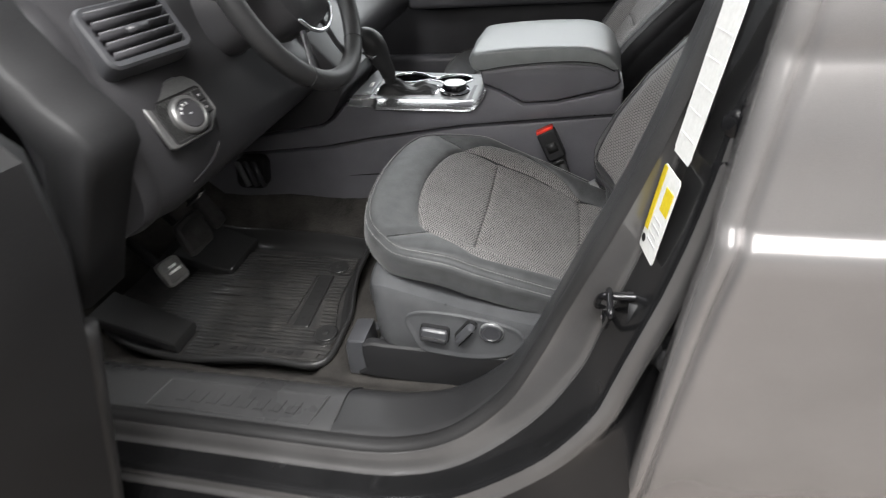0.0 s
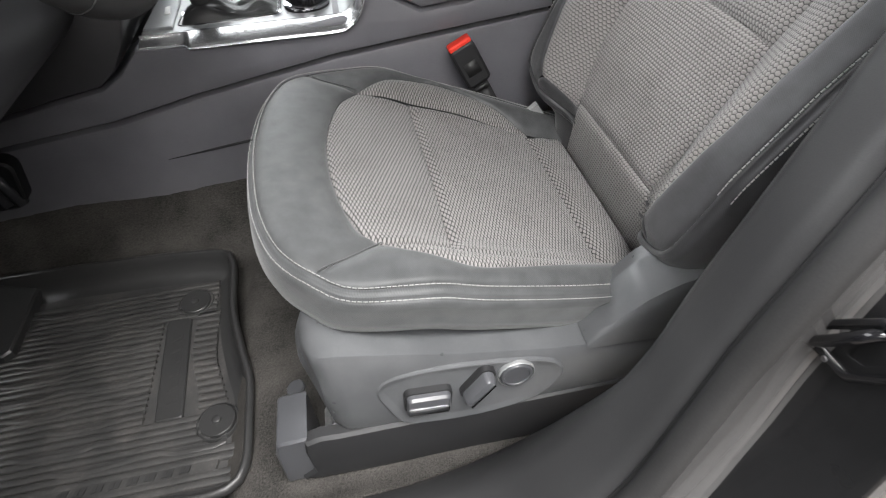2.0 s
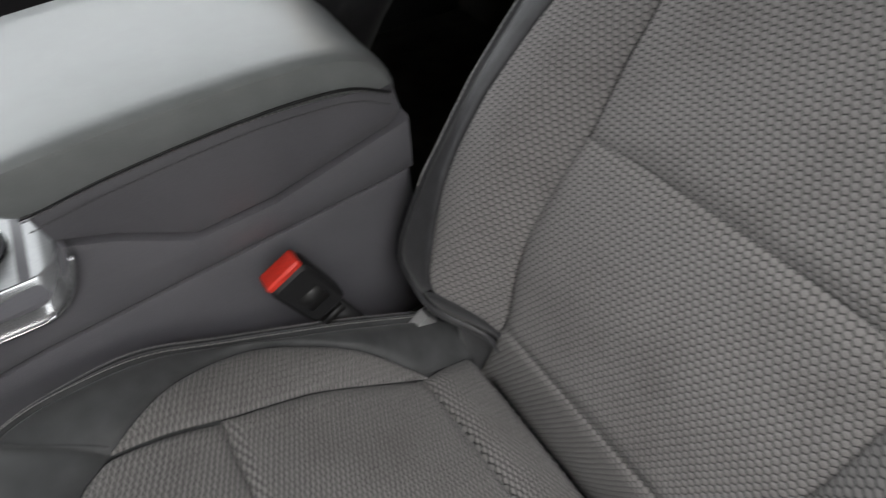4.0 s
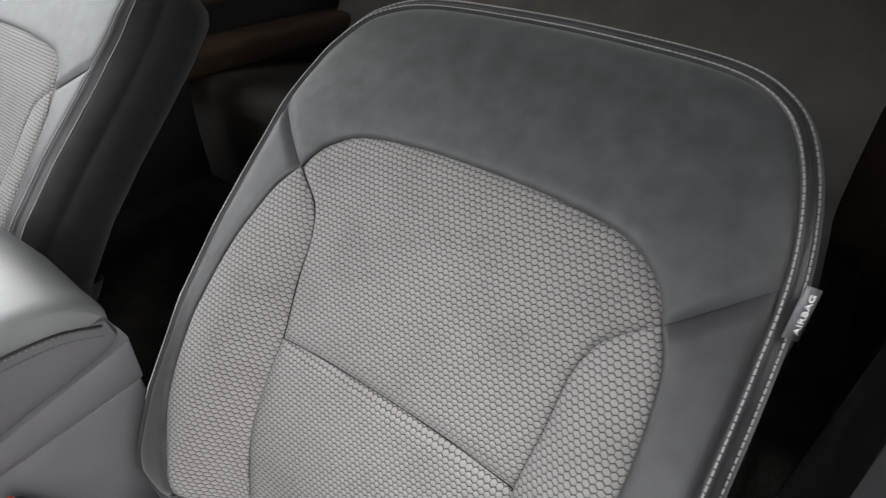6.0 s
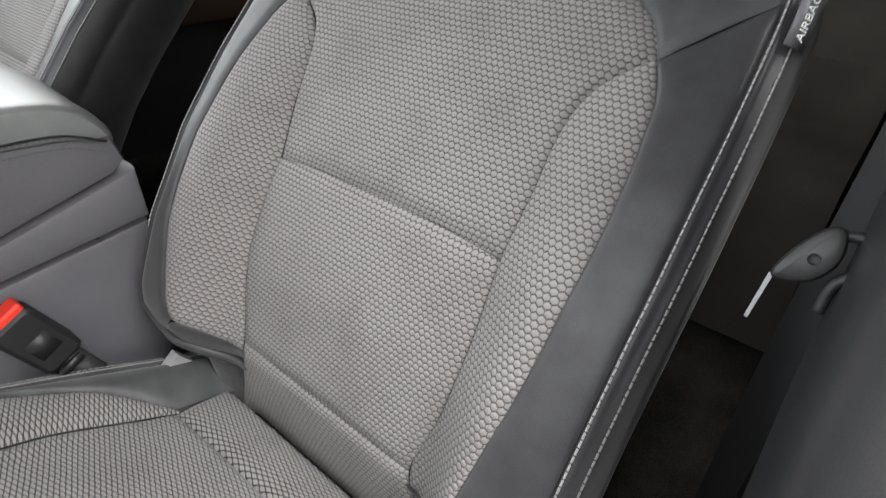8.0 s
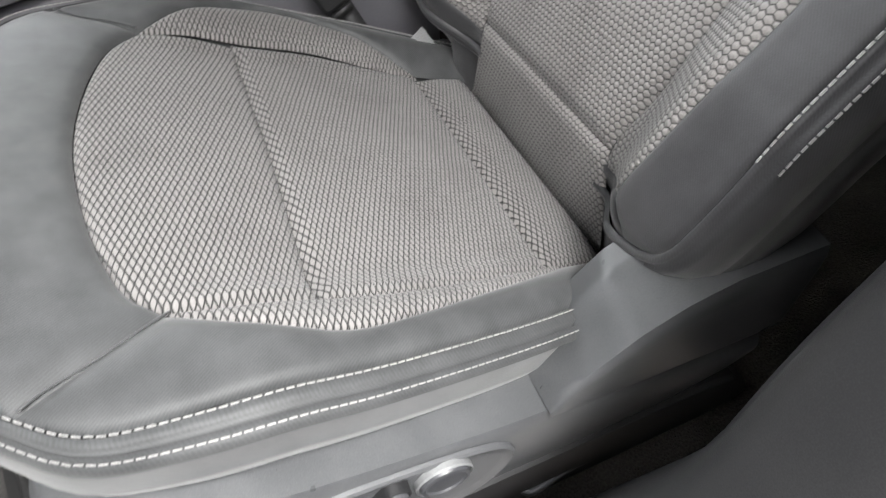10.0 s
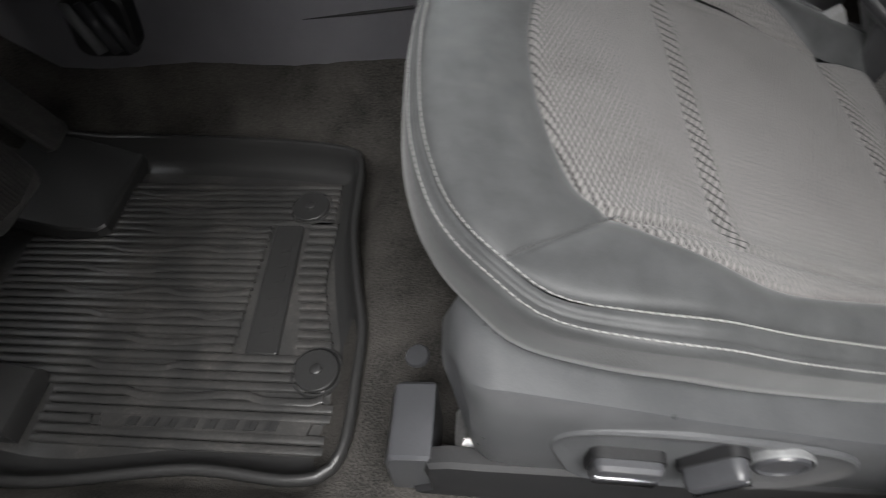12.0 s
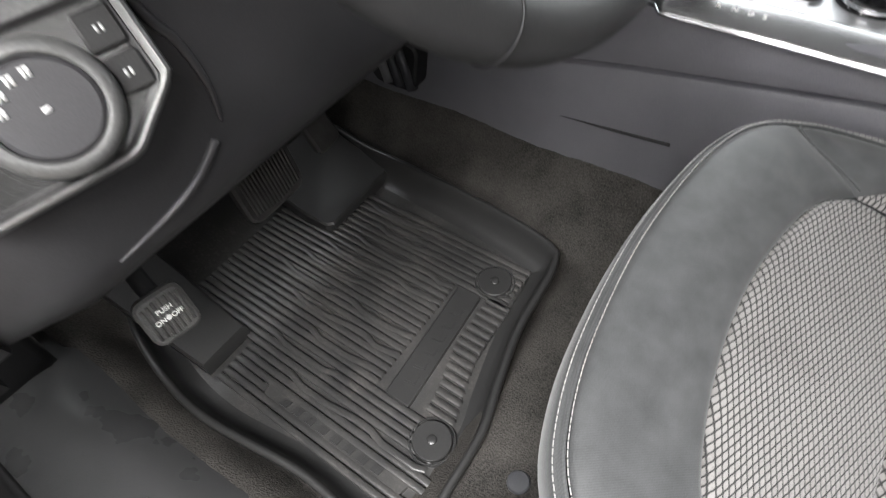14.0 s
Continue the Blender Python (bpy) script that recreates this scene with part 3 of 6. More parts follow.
    prof = [(0.0, -0.0045), (0.004, -0.0015), (0.010, -0.003), (0.0115, -0.0075), (0.013, -0.0045), (0.020, -0.010), (0.027, -0.022), (0.030, -0.038), (0.024, -0.052), (0.006, -0.060), (-0.06, -0.062)]
    rows, uv = [], []
    fd = [0, 0.0013, 0.0034, 0.0040, 0.0042, 0.0058, 0.0056, 0.002, -0.008, -0.024, -0.07]
    for (d, n), d2 in zip(prof, fd):
        dep = 1 + 0.18 * front if n < -0.012 else 1
        row = []
        for j in range(len(rim)):
            q = rim[j] + out[j] * (d * (1 if n > -0.012 else 0.55) * (1 - front[j]) + d2 * front[j])
            dj = dep[j] if n < -0.012 else 1 + 0.9 * front[j]
            row.append(on_cushion(q[0], q[1], cushion_n(*rim[j]) + n * dj))
            uv.append((j * 0.0075, n))
        rows.append(row)
    part("side_band", sheet("side_band", rows, CLOTH, uv=uv), cush)
    for d, n in ((0.004, 0.0002), (0.0165, -0.0055)):
        part("stitching", stitches("stitching", [on_cushion(*(rim[j] + out[j] * d * (1 - 0.62 * front[j])), cushion_n(*rim[j]) + n * (1 + 0.9 * front[j] * (n < 0))) for j in range(6, len(rim) - 6)]), cush, "pale double stitching")
    # seam lines across the dark cloth at the front corners
    for sgn in (-1, 1):
        c = cat([(-0.079, 0.160 * sgn), (-0.105, 0.176 * sgn), (-0.13, 0.19 * sgn), (-0.1415, 0.1995 * sgn)], 14)
        part("seam", tube("seam", [on_cushion(u, v, cushion_n(u, v) + 0.0002) for u, v in c], 0.0008, CLOTH, 6), cush)

    # backrest
    back = part("backrest", sheet("backrest", [[on_back(s, v, back_n(s, v) - 0.009 - 0.05 * sm((abs(v) - 0.14) / 0.06) * sm((-0.15 - s) / 0.04)) for s in np.linspace(-0.28, 0.31, 40)] for v in np.linspace(-0.2, 0.2, 40)], SIDECLOTH, uv=[(v, s) for v in np.linspace(-0.2, 0.2, 40) for s in np.linspace(-0.28, 0.31, 40)]), seat)
    sideup = [(0.006, 0.122), (0.057, 0.126), (0.1, 0.1275), (0.128, 0.136), (0.142, 0.149), (0.157, 0.167)]
    top = [(0.157, 0.1665), (0.170, 0.162), (0.184, 0.151), (0.201, 0.122), (0.209, 0.066), (0.211, 0.0)]
    # upper insert as rows from the cross seam to the top outline
    upv = np.vstack([cat([(s, -v) for s, v in top] + [(s, v) for s, v in top[::-1][1:]], 60)])
    left, right = cat([(s, -v) for s, v in sideup], 24), cat(sideup, 24)

    lo60 = cat([(0.006, -0.122), (0.010, -0.06), (0.011, 0), (0.010, 0.06), (0.006, 0.122)], 60)
    part("upper_insert", quad_panel("upper_insert", lo60, upv, left, right, on_back, back_n, HEX, 0.0070, 0.015, 0.001, flip=True), back, "grey honeycomb cloth insert")
    low = cat([(-0.176, -0.108), (-0.174, 0), (-0.176, 0.108)], 44)
    lol = cat([(-0.176, -0.108), (-0.161, -0.109), (-0.115, -0.121), (-0.059, -0.125), (0.006, -0.122)], 24)
    part("lower_insert", quad_panel("lower_insert", low, cat([(0.006, -0.122), (0.010, -0.06), (0.011, 0), (0.010, 0.06), (0.006, 0.122)], 44), lol, mirror(lol), on_back, back_n, HEX, 0.0072, 0.016, 0.003, True), back, "grey honeycomb cloth insert")
    band_lo = cat([(-0.275, -0.135), (-0.275, 0), (-0.275, 0.135)], 44)
    part("lumbar_band", panel("lumbar_band", low, band_lo, on_back, back_n, HEX, 10), back, "grey honeycomb cloth insert")
    outer_h = [(0.157, 0.168), (0.140, 0.176), (0.122, 0.181), (0.074, 0.186), (0.021, 0.186), (-0.052, 0.182), (-0.11, 0.174), (-0.15, 0.167), (-0.178, 0.160)]
    inner_h = [(0.157, 0.167), (0.142, 0.149), (0.128, 0.136), (0.1, 0.1275), (0.057, 0.126), (0.006, 0.122), (-0.059, 0.125), (-0.115, 0.121), (-0.161, 0.109), (-0.19, 0.112)]
    rimh = [(-0.203, 0.105), (-0.202, 0.135), (-0.200, 0.162), (-0.197, 0.184), (-0.190, 0.203), (-0.176, 0.218), (-0.14, 0.223), (-0.06, 0.224), (0.03, 0.225), (0.11, 0.224), (0.17, 0.222), (0.205, 0.220), (0.24, 0.214), (0.275, 0.203), (0.305, 0.187), (0.324, 0.165), (0.334, 0.137), (0.339, 0.09)]
    for sgn in (-1, 1):
        f = [1, sgn]
        wide = np.interp(np.array(outer_h)[:, 0], [-0.178, -0.10, -0.03, 0.08, 0.157], [0.008, 0.022, 0.024, 0.012, 0.0]) * (sgn > 0)
        a, b = cat(np.array(inner_h) * f, 50), cat((np.array(outer_h) + np.c_[wide * 0, wide]) * f, 50)
        part("bolster_insert", panel("bolster_insert", a, b, on_back, back_n, HEX, 10, 0.004, 0.009), back, "grey honeycomb cloth insert")
        c = cat(np.array(rimh[3:12][::-1]) * f, 50)
        part("side_cloth", panel("side_cloth", b, c, on_back, back_n, SIDECLOTH, 12, 0.004, 0.009), back)
    rim = cat([(s, -v) for s, v in rimh] + [(0.342, 0)] + rimh[::-1], 221)
    iu = [np.argmin(np.linalg.norm(rim - q, axis=1)) for q in ((0.205, -0.220), (0.205, 0.220))]
    up_rim = line(rim[iu[0] : iu[1] + 1], 70)
    up_rim[0], up_rim[-1] = (0.205, -0.220), (0.205, 0.220)
    up_in = cat([(0.157, -0.168)] + [(s, -v) for s, v in top[1:]] + [(s, v) for s, v in top[::-1][1:-1]] + [(0.157, 0.168)], 70)
    part("upper_cloth", panel("upper_cloth", up_in, up_rim, on_back, back_n, CLOTH, 18, 0.004, 0.009, 0.002), back)
    t = np.gradient(rim, axis=0)
    out = np.stack([t[:, 1], -t[:, 0]], 1)
    out /= np.linalg.norm(out, axis=1)[:, None]
    if out[110, 0] < 0:
        out = -out
    prof = [(0.0, -0.004), (0.003, -0.0005), (0.006, -0.0025), (0.0075, -0.0075), (0.0092, -0.0065), (0.0125, -0.014), (0.0155, -0.028), (0.0165, -0.041), (0.0155, -0.043), (0.0170, -0.047), (0.015, -0.07), (0.008, -0.10), (-0.004, -0.122), (-0.02, -0.133), (-0.08, -0.137)]
    rows, uv = [], []
    for d, n in prof:
        rows.append([on_back(*(rim[j] + out[j] * d), back_n(*rim[j]) + n) for j in range(len(rim))])
        uv += [(j * 0.006, n) for j in range(len(rim))]
    part("side_band", sheet("side_band", rows, SIDECLOTH, uv=uv, flip=True), back)
    for d, n in ((0.0025, 0.0006), (0.0115, -0.0095)):
        part("stitching", stitches("stitching", [on_back(*(rim[j] + out[j] * d), back_n(*rim[j]) + n) for j in range(26, len(rim) - 26)], 0.0049, (0.0019, 0.00055, 0.0005)), back, "pale double stitching")
    shell = [on_back(*(rim[j] * (0.93, 0.75)), back_n(*rim[j]) - 0.138) for j in range(0, len(rim), 4)]
    part("back_shell", mesh("back_shell", shell, [tuple(range(len(shell)))], PLASTIC, smooth=False), back)
    tag_c = on_back(0.196, -0.2345, -0.016)
    tag = part("airbag_tag", mesh("airbag_tag", *boxat(tag_c, BK_U * 0.0165, (EY * -0.6 - BK_N * 0.8) * 0.0070, (BK_N * 0.6 - EY * 0.8) * 0.0008), VINYL), back, "grey woven tag with white lettering")
    tx = bpy.data.curves.new("lettering", "FONT")
    tx.body, tx.size, tx.align_x, tx.align_y, tx.extrude = "AIRBAG", 0.0074, "CENTER", "CENTER", 0.0002
    tx.materials.append(WHITE)
    to = new("lettering", tx)
    xa, za = Vector(BK_U), Vector(BK_N * 0.6 - EY * 0.8).normalized()
    ya = za.cross(xa)
    mw = Matrix((xa, ya, za)).transposed().to_4x4()
    mw.translation = Vector(tag_c) + za * 0.0018
    to.parent = tag
    to.matrix_basis = mw
    for sgn in (-1, 1):
        c0 = cat([(-0.186, 0.100 * sgn), (-0.184, 0.125 * sgn), (-0.178, 0.160 * sgn), (-0.190, 0.180 * sgn), (-0.190, 0.196 * sgn)], 24)
        c1 = cat([(-0.285, 0.100 * sgn), (-0.282, 0.13 * sgn), (-0.275, 0.165 * sgn), (-0.26, 0.185 * sgn), (-0.235, 0.200 * sgn)], 24)
        part("lower_cloth", panel("lower_cloth", c0, c1, on_back, lambda s, v: back_n(s, v) - 0.055 * sm((-0.184 - s) / 0.07), SIDECLOTH, 12, 0.004, 0.008), back)
    # chrome-edged headrest sleeve
    part("headrest_sleeve", prism("headrest_sleeve", rrect(0.032, 0.026, 0.008), [(0, 0), (0, 0.006), (0.003, 0.010)], lambda a, b, h: on_back(0.334 + h, -0.062 + a, -0.098 + b), SILVER), back, "silver headrest sleeve")

    # outboard side shield with the power switches
    sh = part("side_shield", shield(), seat, "dark grained plastic side shield")
    bowl = cat([(0.056, 0.182), (0.064, 0.150), (0.078, 0.122), (0.11, 0.113), (0.17, 0.110), (0.225, 0.122), (0.250, 0.150), (0.246, 0.172), (0.222, 0.186), (0.17, 0.197), (0.11, 0.203), (0.07, 0.199)], 60, True)
    part("switch_bowl", prism("switch_bowl", bowl, [(0.0, -0.2490), (0.0005, -0.2515), (0.0025, -0.2528), (0.0045, -0.2526), (0.009, -0.2512), (0.012, -0.2510)], lambda a, b, h: (a, h - 0.045 * (0.162 - b), b), SHIELD), sh)
    for nm, c, w, h, turn in (("slide_switch", (0.106, 0.161), 0.045, 0.027, -6), ("recline_switch", (0.158, 0.172), 0.043, 0.014, 52)):
        ca, sa2 = math.cos(radians(turn)), math.sin(radians(turn))
        o = [(c[0] + a * ca - b2 * sa2, c[1] + a * sa2 + b2 * ca) for a, b2 in rrect(w, h, 0.006)]
        ow = [(c[0] + a * ca - b2 * sa2, c[1] + a * sa2 + b2 * ca) for a, b2 in rrect(w + 0.004, h + 0.004, 0.007)]
        part("switch_gap", prism("switch_gap", ow, [(0, -0.250), (0, -0.2575)], lambda a, b, h2: (a, h2, b), BLACK), sh)
        sw = part(nm, prism(nm, o, [(0, -0.252), (0, -0.262 if nm == "slide_switch" else -0.266), (0.002, -0.2650 if nm == "slide_switch" else -0.270), (0.005, -0.2655 if nm == "slide_switch" else -0.271)], lambda a, b, h2: (a, h2, b), PLASTIC_LT), sh)
        o2 = [(c[0] + a * ca - (b2 - h * 0.22) * sa2, c[1] + a * sa2 + (b2 - h * 0.22) * ca) for a, b2 in rrect(w * 0.93, h * (0.40 if nm == "slide_switch" else 0.25), 0.0022)]
        part("chrome_strip", prism("chrome_strip", o2, [(0, -0.260), (0, -0.2660 if nm == "slide_switch" else -0.2715), (0.0015, -0.2668 if nm == "slide_switch" else -0.2722)], lambda a, b, h2: (a, h2, b), CHROME), sw, "bright chrome strip")
    part("lumbar_switch", lathe("lumbar_switch", [(0.0175, 0), (0.0175, 0.004), (0.0165, 0.0062), (0.014, 0.0068), (0.013, 0.0055), (0.004, 0.005), (0.0005, 0.005)], (0.199, -0.2505, 0.171), (0, -1, 0), PLASTIC_LT), sh, "round glossy lumbar switch")
    part("switch_ring", lathe("switch_ring", [(0.0196, 0), (0.0196, 0.004), (0.0186, 0.005), (0.0178, 0.0)], (0.199, -0.2505, 0.171), (0, -1, 0), SILVER), sh, "thin silver ring")
    arm_x = np.linspace(0.276, 0.47, 40)
    arm_o = np.interp(arm_x, [0.276, 0.285, 0.305, 0.335, 0.365, 0.40, 0.47], [0.186, 0.197, 0.213, 0.237, 0.251, 0.258, 0.258])
    arm_i = np.interp(arm_x, [0.276, 0.300, 0.318, 0.335, 0.36, 0.40, 0.47], [0.188, 0.204, 0.226, 0.243, 0.256, 0.264, 0.264])
    rows = [[(x + dx, y, zi + (zo - zi) * k if k <= 1 else zo - (zo - zb) * (k - 1)) for x, zo, zi, zb in zip(arm_x, arm_o, arm_i, np.interp(arm_x, [0.276, 0.34, 0.47], [0.183, 0.178, 0.172]))] for k, y, dx in ((0.0, -0.180, 0.012), (0.0, -0.196, 0.004), (0.10, -0.202, 0.0), (0.90, -0.2400, 0.0), (1.0, -0.2440, 0.0), (1.10, -0.2466, 0.0), (1.25, -0.2476, 0.0), (2.0, -0.2490, 0.0))]
    me = sheet("recliner_cover", rows, SHIELD)
    me.set_sharp_from_angle(angle=0.7)
    part("recliner_cover", me, seat, "grey plastic recliner cover")
    part("recliner_pivot", lathe("recliner_pivot", [(0.010, 0), (0.010, 0.012), (0.008, 0.015), (0.0005, 0.016)], (0.39, -0.198, 0.232), (0, -1, 0), BLACK), seat)
    brk = cat([(0.358, 0.235), (0.37, 0.252), (0.39, 0.256), (0.42, 0.24), (0.42, 0.19), (0.36, 0.19)], 24, True)
    part("recliner_bracket", prism("recliner_bracket", brk, [(0, -0.175), (0, -0.198), (0.004, -0.202)], lambda a, b, h: (a, h, b), BLACK), seat, "black recliner bracket")
    inner = cat([(0.04, 0.235), (0.16, 0.19), (0.30, 0.13), (0.42, 0.12), (0.42, 0.18), (0.33, 0.185), (0.20, 0.215)], 24, True)
    part("inner_bracket", prism("inner_bracket", inner, [(0, 0.19), (0, 0.215), (0.004, 0.219)], lambda a, b, h: (a, h, b), PLASTIC), seat)
    part("cushion_pan", prism("cushion_pan", rrect(0.36, 0.40, 0.06), [(0, -0.075), (0.004, -0.055)], lambda a, b, h: on_cushion(a + 0.03, b, h), BLACK), seat)
    # legs down to the rails
    for x in (0.06, 0.34):
        for y in (-0.19, 0.19):
            block("riser", (x - 0.02, y - 0.012, 0.06), (x + 0.02, y + 0.012, 0.23 if x < 0.2 else 0.17), BLACK, seat)
    return seat


def shield():
    """A long moulding: a bright ledge beside the cushion, a crisp crease, and a face that tucks in below."""
    xs = np.r_[-0.0135, -0.0125, -0.009, -0.003, 0.006, np.linspace(0.018, 0.40, 40), 0.42, 0.44, 0.452, 0.458]
    top = np.interp(xs, [-0.014, -0.004, 0.012, 0.05, 0.12, 0.20, 0.28, 0.33, 0.46], [0.222, 0.246, 0.255, 0.244, 0.222, 0.200, 0.187, 0.184, 0.176])
    crease = np.interp(xs, [-0.014, -0.004, 0.02, 0.085, 0.15, 0.24, 0.32, 0.46], [0.212, 0.236, 0.245, 0.2275, 0.209, 0.189, 0.178, 0.164])
    foot = np.interp(xs, [-0.014, -0.011, -0.004, 0.012, 0.045, 0.11, 0.20, 0.30, 0.38, 0.44, 0.458], [0.195, 0.165, 0.135, 0.108, 0.088, 0.080, 0.079, 0.084, 0.096, 0.115, 0.135])
    nose = sm((xs + 0.0140) / 0.026)
    rows = []
    for q in ((0.0, -0.180), (0.0, -0.205), (0.12, -0.212), (0.92, -0.2405), (1.0, -0.2440), (1.06, -0.2468), (1.14, -0.2484), (1.35, -0.2506), (1.6, -0.2508), (1.8, -0.2486), (1.92, -0.2445), (1.98, -0.2385), (2.0, -0.228), (2.0, -0.190)):
        k, y = q
        row = []
        for x, a, b, c, n in zip(xs, top, crease, foot, nose):
            z = a + (b - a) * k if k <= 1 else b + (c - b) * (k - 1)
            row.append((x, -0.190 + (y + 0.190) * (0.30 + 0.70 * n), z))
        rows.append(row)
    me = sheet("side_shield", rows, SHIELD)
    me.set_sharp_from_angle(angle=0.7)
    return me


driver_seat = build_seat()

# ---- floor, sill and door frame ----
def carpet_z(x, y):
    z = 0.036 + 0.004 * math.sin(23 * x + 5 * y) * math.sin(19 * y)
    inside = sm((x + 0.66) / 0.05) * sm((-0.118 - x) / 0.035) * sm((y + 0.272) / 0.03) * sm((0.192 - y) / 0.03)
    z -= 0.032 * inside
    z += 0.85 * max(0, -0.60 - x)
    z += 0.075 * sm((y - 0.195) / 0.09)
    z += 0.020 * sm((-0.262 - y) / 0.03) * sm((0.2 - x) / 0.3)
    return z


xs, ys = np.linspace(-0.98, 1.5, 190), np.linspace(-0.305, 0.315, 64)
rows = [[(x, y, carpet_z(x, y) + 0.0022 * noise.noise((x * 60, y * 60, 0))) for y in ys] for x in xs]
tagged(part("floor", sheet("floor", rows, CARPET, flip=True)), "dark brown-black loop pile car carpet", "floor", kind="structure")

FRAME = cat([(-0.95, -0.43, 0.098), (-0.60, -0.43, 0.097), (-0.382, -0.43, 0.097), (-0.194, -0.43, 0.099), (-0.016, -0.43, 0.100), (0.082, -0.43, 0.109), (0.165, -0.425, 0.143), (0.238, -0.41, 0.212), (0.278, -0.397, 0.285), (0.306, -0.388, 0.35), (0.335, -0.384, 0.42), (0.364, -0.38, 0.49), (0.385, -0.379, 0.55), (0.404, -0.376, 0.61), (0.43, -0.37, 0.70), (0.47, -0.36, 0.85), (0.50, -0.34, 1.05)], 120)


def frame_rows(profile, a=0, b=None):
    """Rows along the door opening: profile points are (away from the opening, inwards from the seal)."""
    t = np.gradient(FRAME, axis=0)
    out = []
    for i in range(len(FRAME))[a:b]:
        q = np.array([t[i][0], 0, t[i][2]])
        q /= np.linalg.norm(q)
        away = np.array([q[2], 0, -q[0]])
        turn = sm((FRAME[i][2] - 0.11) / 0.2)
        row = []
        for p in profile:
            n, y = (p[0] * (1 - turn) + p[2] * turn, p[1] * (1 - turn) + p[3] * turn) if len(p) == 4 else p
            row.append(FRAME[i] + away * n + EY * y)
        out.append(row)
    return out


joint = int(np.argmin(abs(FRAME[:60, 0] + 0.03)))
trim = [(0.06, 0.145, 0.10, 0.080), (0.050, 0.140, 0.055, 0.078), (0.040, 0.131, 0.02, 0.073), (0.016, 0.106, 0.004, 0.066), (0.009, 0.092, 0.0, 0.059), (0.0065, 0.080, -0.001, 0.051), (0.004, 0.03, -0.002, 0.03), (0.002, 0.012, -0.001, 0.012), (0.006, 0.009, 0.006, 0.009)]
tagged(part("trim", sheet("trim", frame_rows(trim, 0, joint + 1), SILLTRIM)), "dark grained plastic sill scuff plate with a raised emblem panel", "sill trim", kind="structure")
tagged(part("trim", tube("trim", [q + np.array([0, 0, 0.0006]) for q in frame_rows(trim, joint, joint + 1)[0][1:7]], 0.0014, BLACK, 6)), "dark joint between the two sill trims", "trim joint", kind="structure")
tagged(part("trim", sheet("trim", frame_rows([(p[0] + 0.0008, p[1], p[2], p[3]) for p in trim], joint, None), PILLARTRIM)), "dark grained plastic lower pillar trim beside the sill", "pillar trim", kind="structure")
seal = [(0.008, 0.011), (0.001, 0.0105), (-0.002, 0.008), (0.0, 0.006), (-0.005, 0.004), (-0.0065, -0.002), (-0.006, -0.010), (-0.002, -0.016), (0.004, -0.017)]
tagged(part("trim", sheet("trim", frame_rows(seal), SEAL)), "black rubber door seal round the opening", "door seal", kind="structure")
SILL_PAINT = [(0.002, -0.016), (0.003, -0.018), (0.012, -0.022), (0.026, -0.026), (0.030, -0.034), (0.032, -0.065), (0.037, -0.075), (0.050, -0.078), (0.056, -0.084), (0.10, -0.10), (0.24, -0.11)]


def finer(pts, k=4):
    """The same points with k steps of a softly rounded curve to each piece."""
    p = np.array(pts, float)
    t = np.vstack([p[1] - p[0], (p[2:] - p[:-2]) * 0.35, p[-1] - p[-2]])
    out = []
    for i in range(len(p) - 1):
        for q in range(k):
            w = q / k
            h = w * w * (3 - 2 * w)
            out.append(p[i] * (1 - h) + p[i + 1] * h + t[i] * w * (1 - w) ** 2 - t[i + 1] * w * w * (1 - w))
    return np.array(out + [p[-1]])


def paint_rows(a, b):
    """The painted frame: along the sill, turning into the pillar, whose forward face comes closer to the seal with its height."""
    out = []
    t = np.gradient(FRAME, axis=0)
    for i in range(len(FRAME)):
        q = np.array([t[i][0], 0, t[i][2]])
        q /= np.linalg.norm(q)
        away = np.array([q[2], 0, -q[0]])
        z = FRAME[i][2]
        turn = sm((z - 0.11) / 0.2)
        f = float(np.interp(z, [0.30, 0.45, 0.62, 0.75], [0.056, 0.0395, 0.011, 0.006]))
        pil_p = [(0.002, -0.016), (0.3 * f, -0.013), (0.85 * f, -0.007), (f, -0.009), (f + 0.001, -0.013), (f + 0.012, -0.070), (f + 0.016, -0.078), (f + 0.026, -0.081), (f + 0.040, -0.075), (f + 0.055, -0.060), (f + 0.085, -0.050)]
        out.append([FRAME[i] + away * (s0[0] * (1 - turn) + p0[0] * turn) + EY * (s0[1] * (1 - turn) + p0[1] * turn) for s0, p0 in list(zip(finer(SILL_PAINT), finer(pil_p)))[a * 4 : b * 4 - 3]])
    return out


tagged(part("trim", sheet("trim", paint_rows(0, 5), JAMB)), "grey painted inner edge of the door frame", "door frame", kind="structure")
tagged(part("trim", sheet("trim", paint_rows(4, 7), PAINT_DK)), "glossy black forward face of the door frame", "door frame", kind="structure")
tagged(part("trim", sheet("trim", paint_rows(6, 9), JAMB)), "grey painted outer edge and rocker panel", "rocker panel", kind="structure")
# the shade between pillar and door is put into this stretch's colour
tagged(part("trim", sheet("trim", paint_rows(8, 11), PAINT_DK)), "inside of the door gap and rocker, the gap's shade put in as near-black", "rocker panel", kind="structure")


def letters_bars(name, n, origin, ax, ay, az, w, h, gap, mat, parent, relief=0.0007):
    """A row of slanted raised bars in place of an embossed name."""
    o, ax, ay, az = (np.array(q, float) for q in (origin, ax, ay, az))
    for k in range(n):
        c = o + ax * (k - (n - 1) / 2) * (w + gap)
        me = joined(name, [boxat(c, ax * w / 2, ay * h * 0.5 + ax * h * 0.12, az * relief), boxat(c - ax * w * 0.18, ax * w * 0.13, ay * h * 0.45 + ax * h * 0.1, az * relief * 1.4)], mat)
        part(name, me, parent)


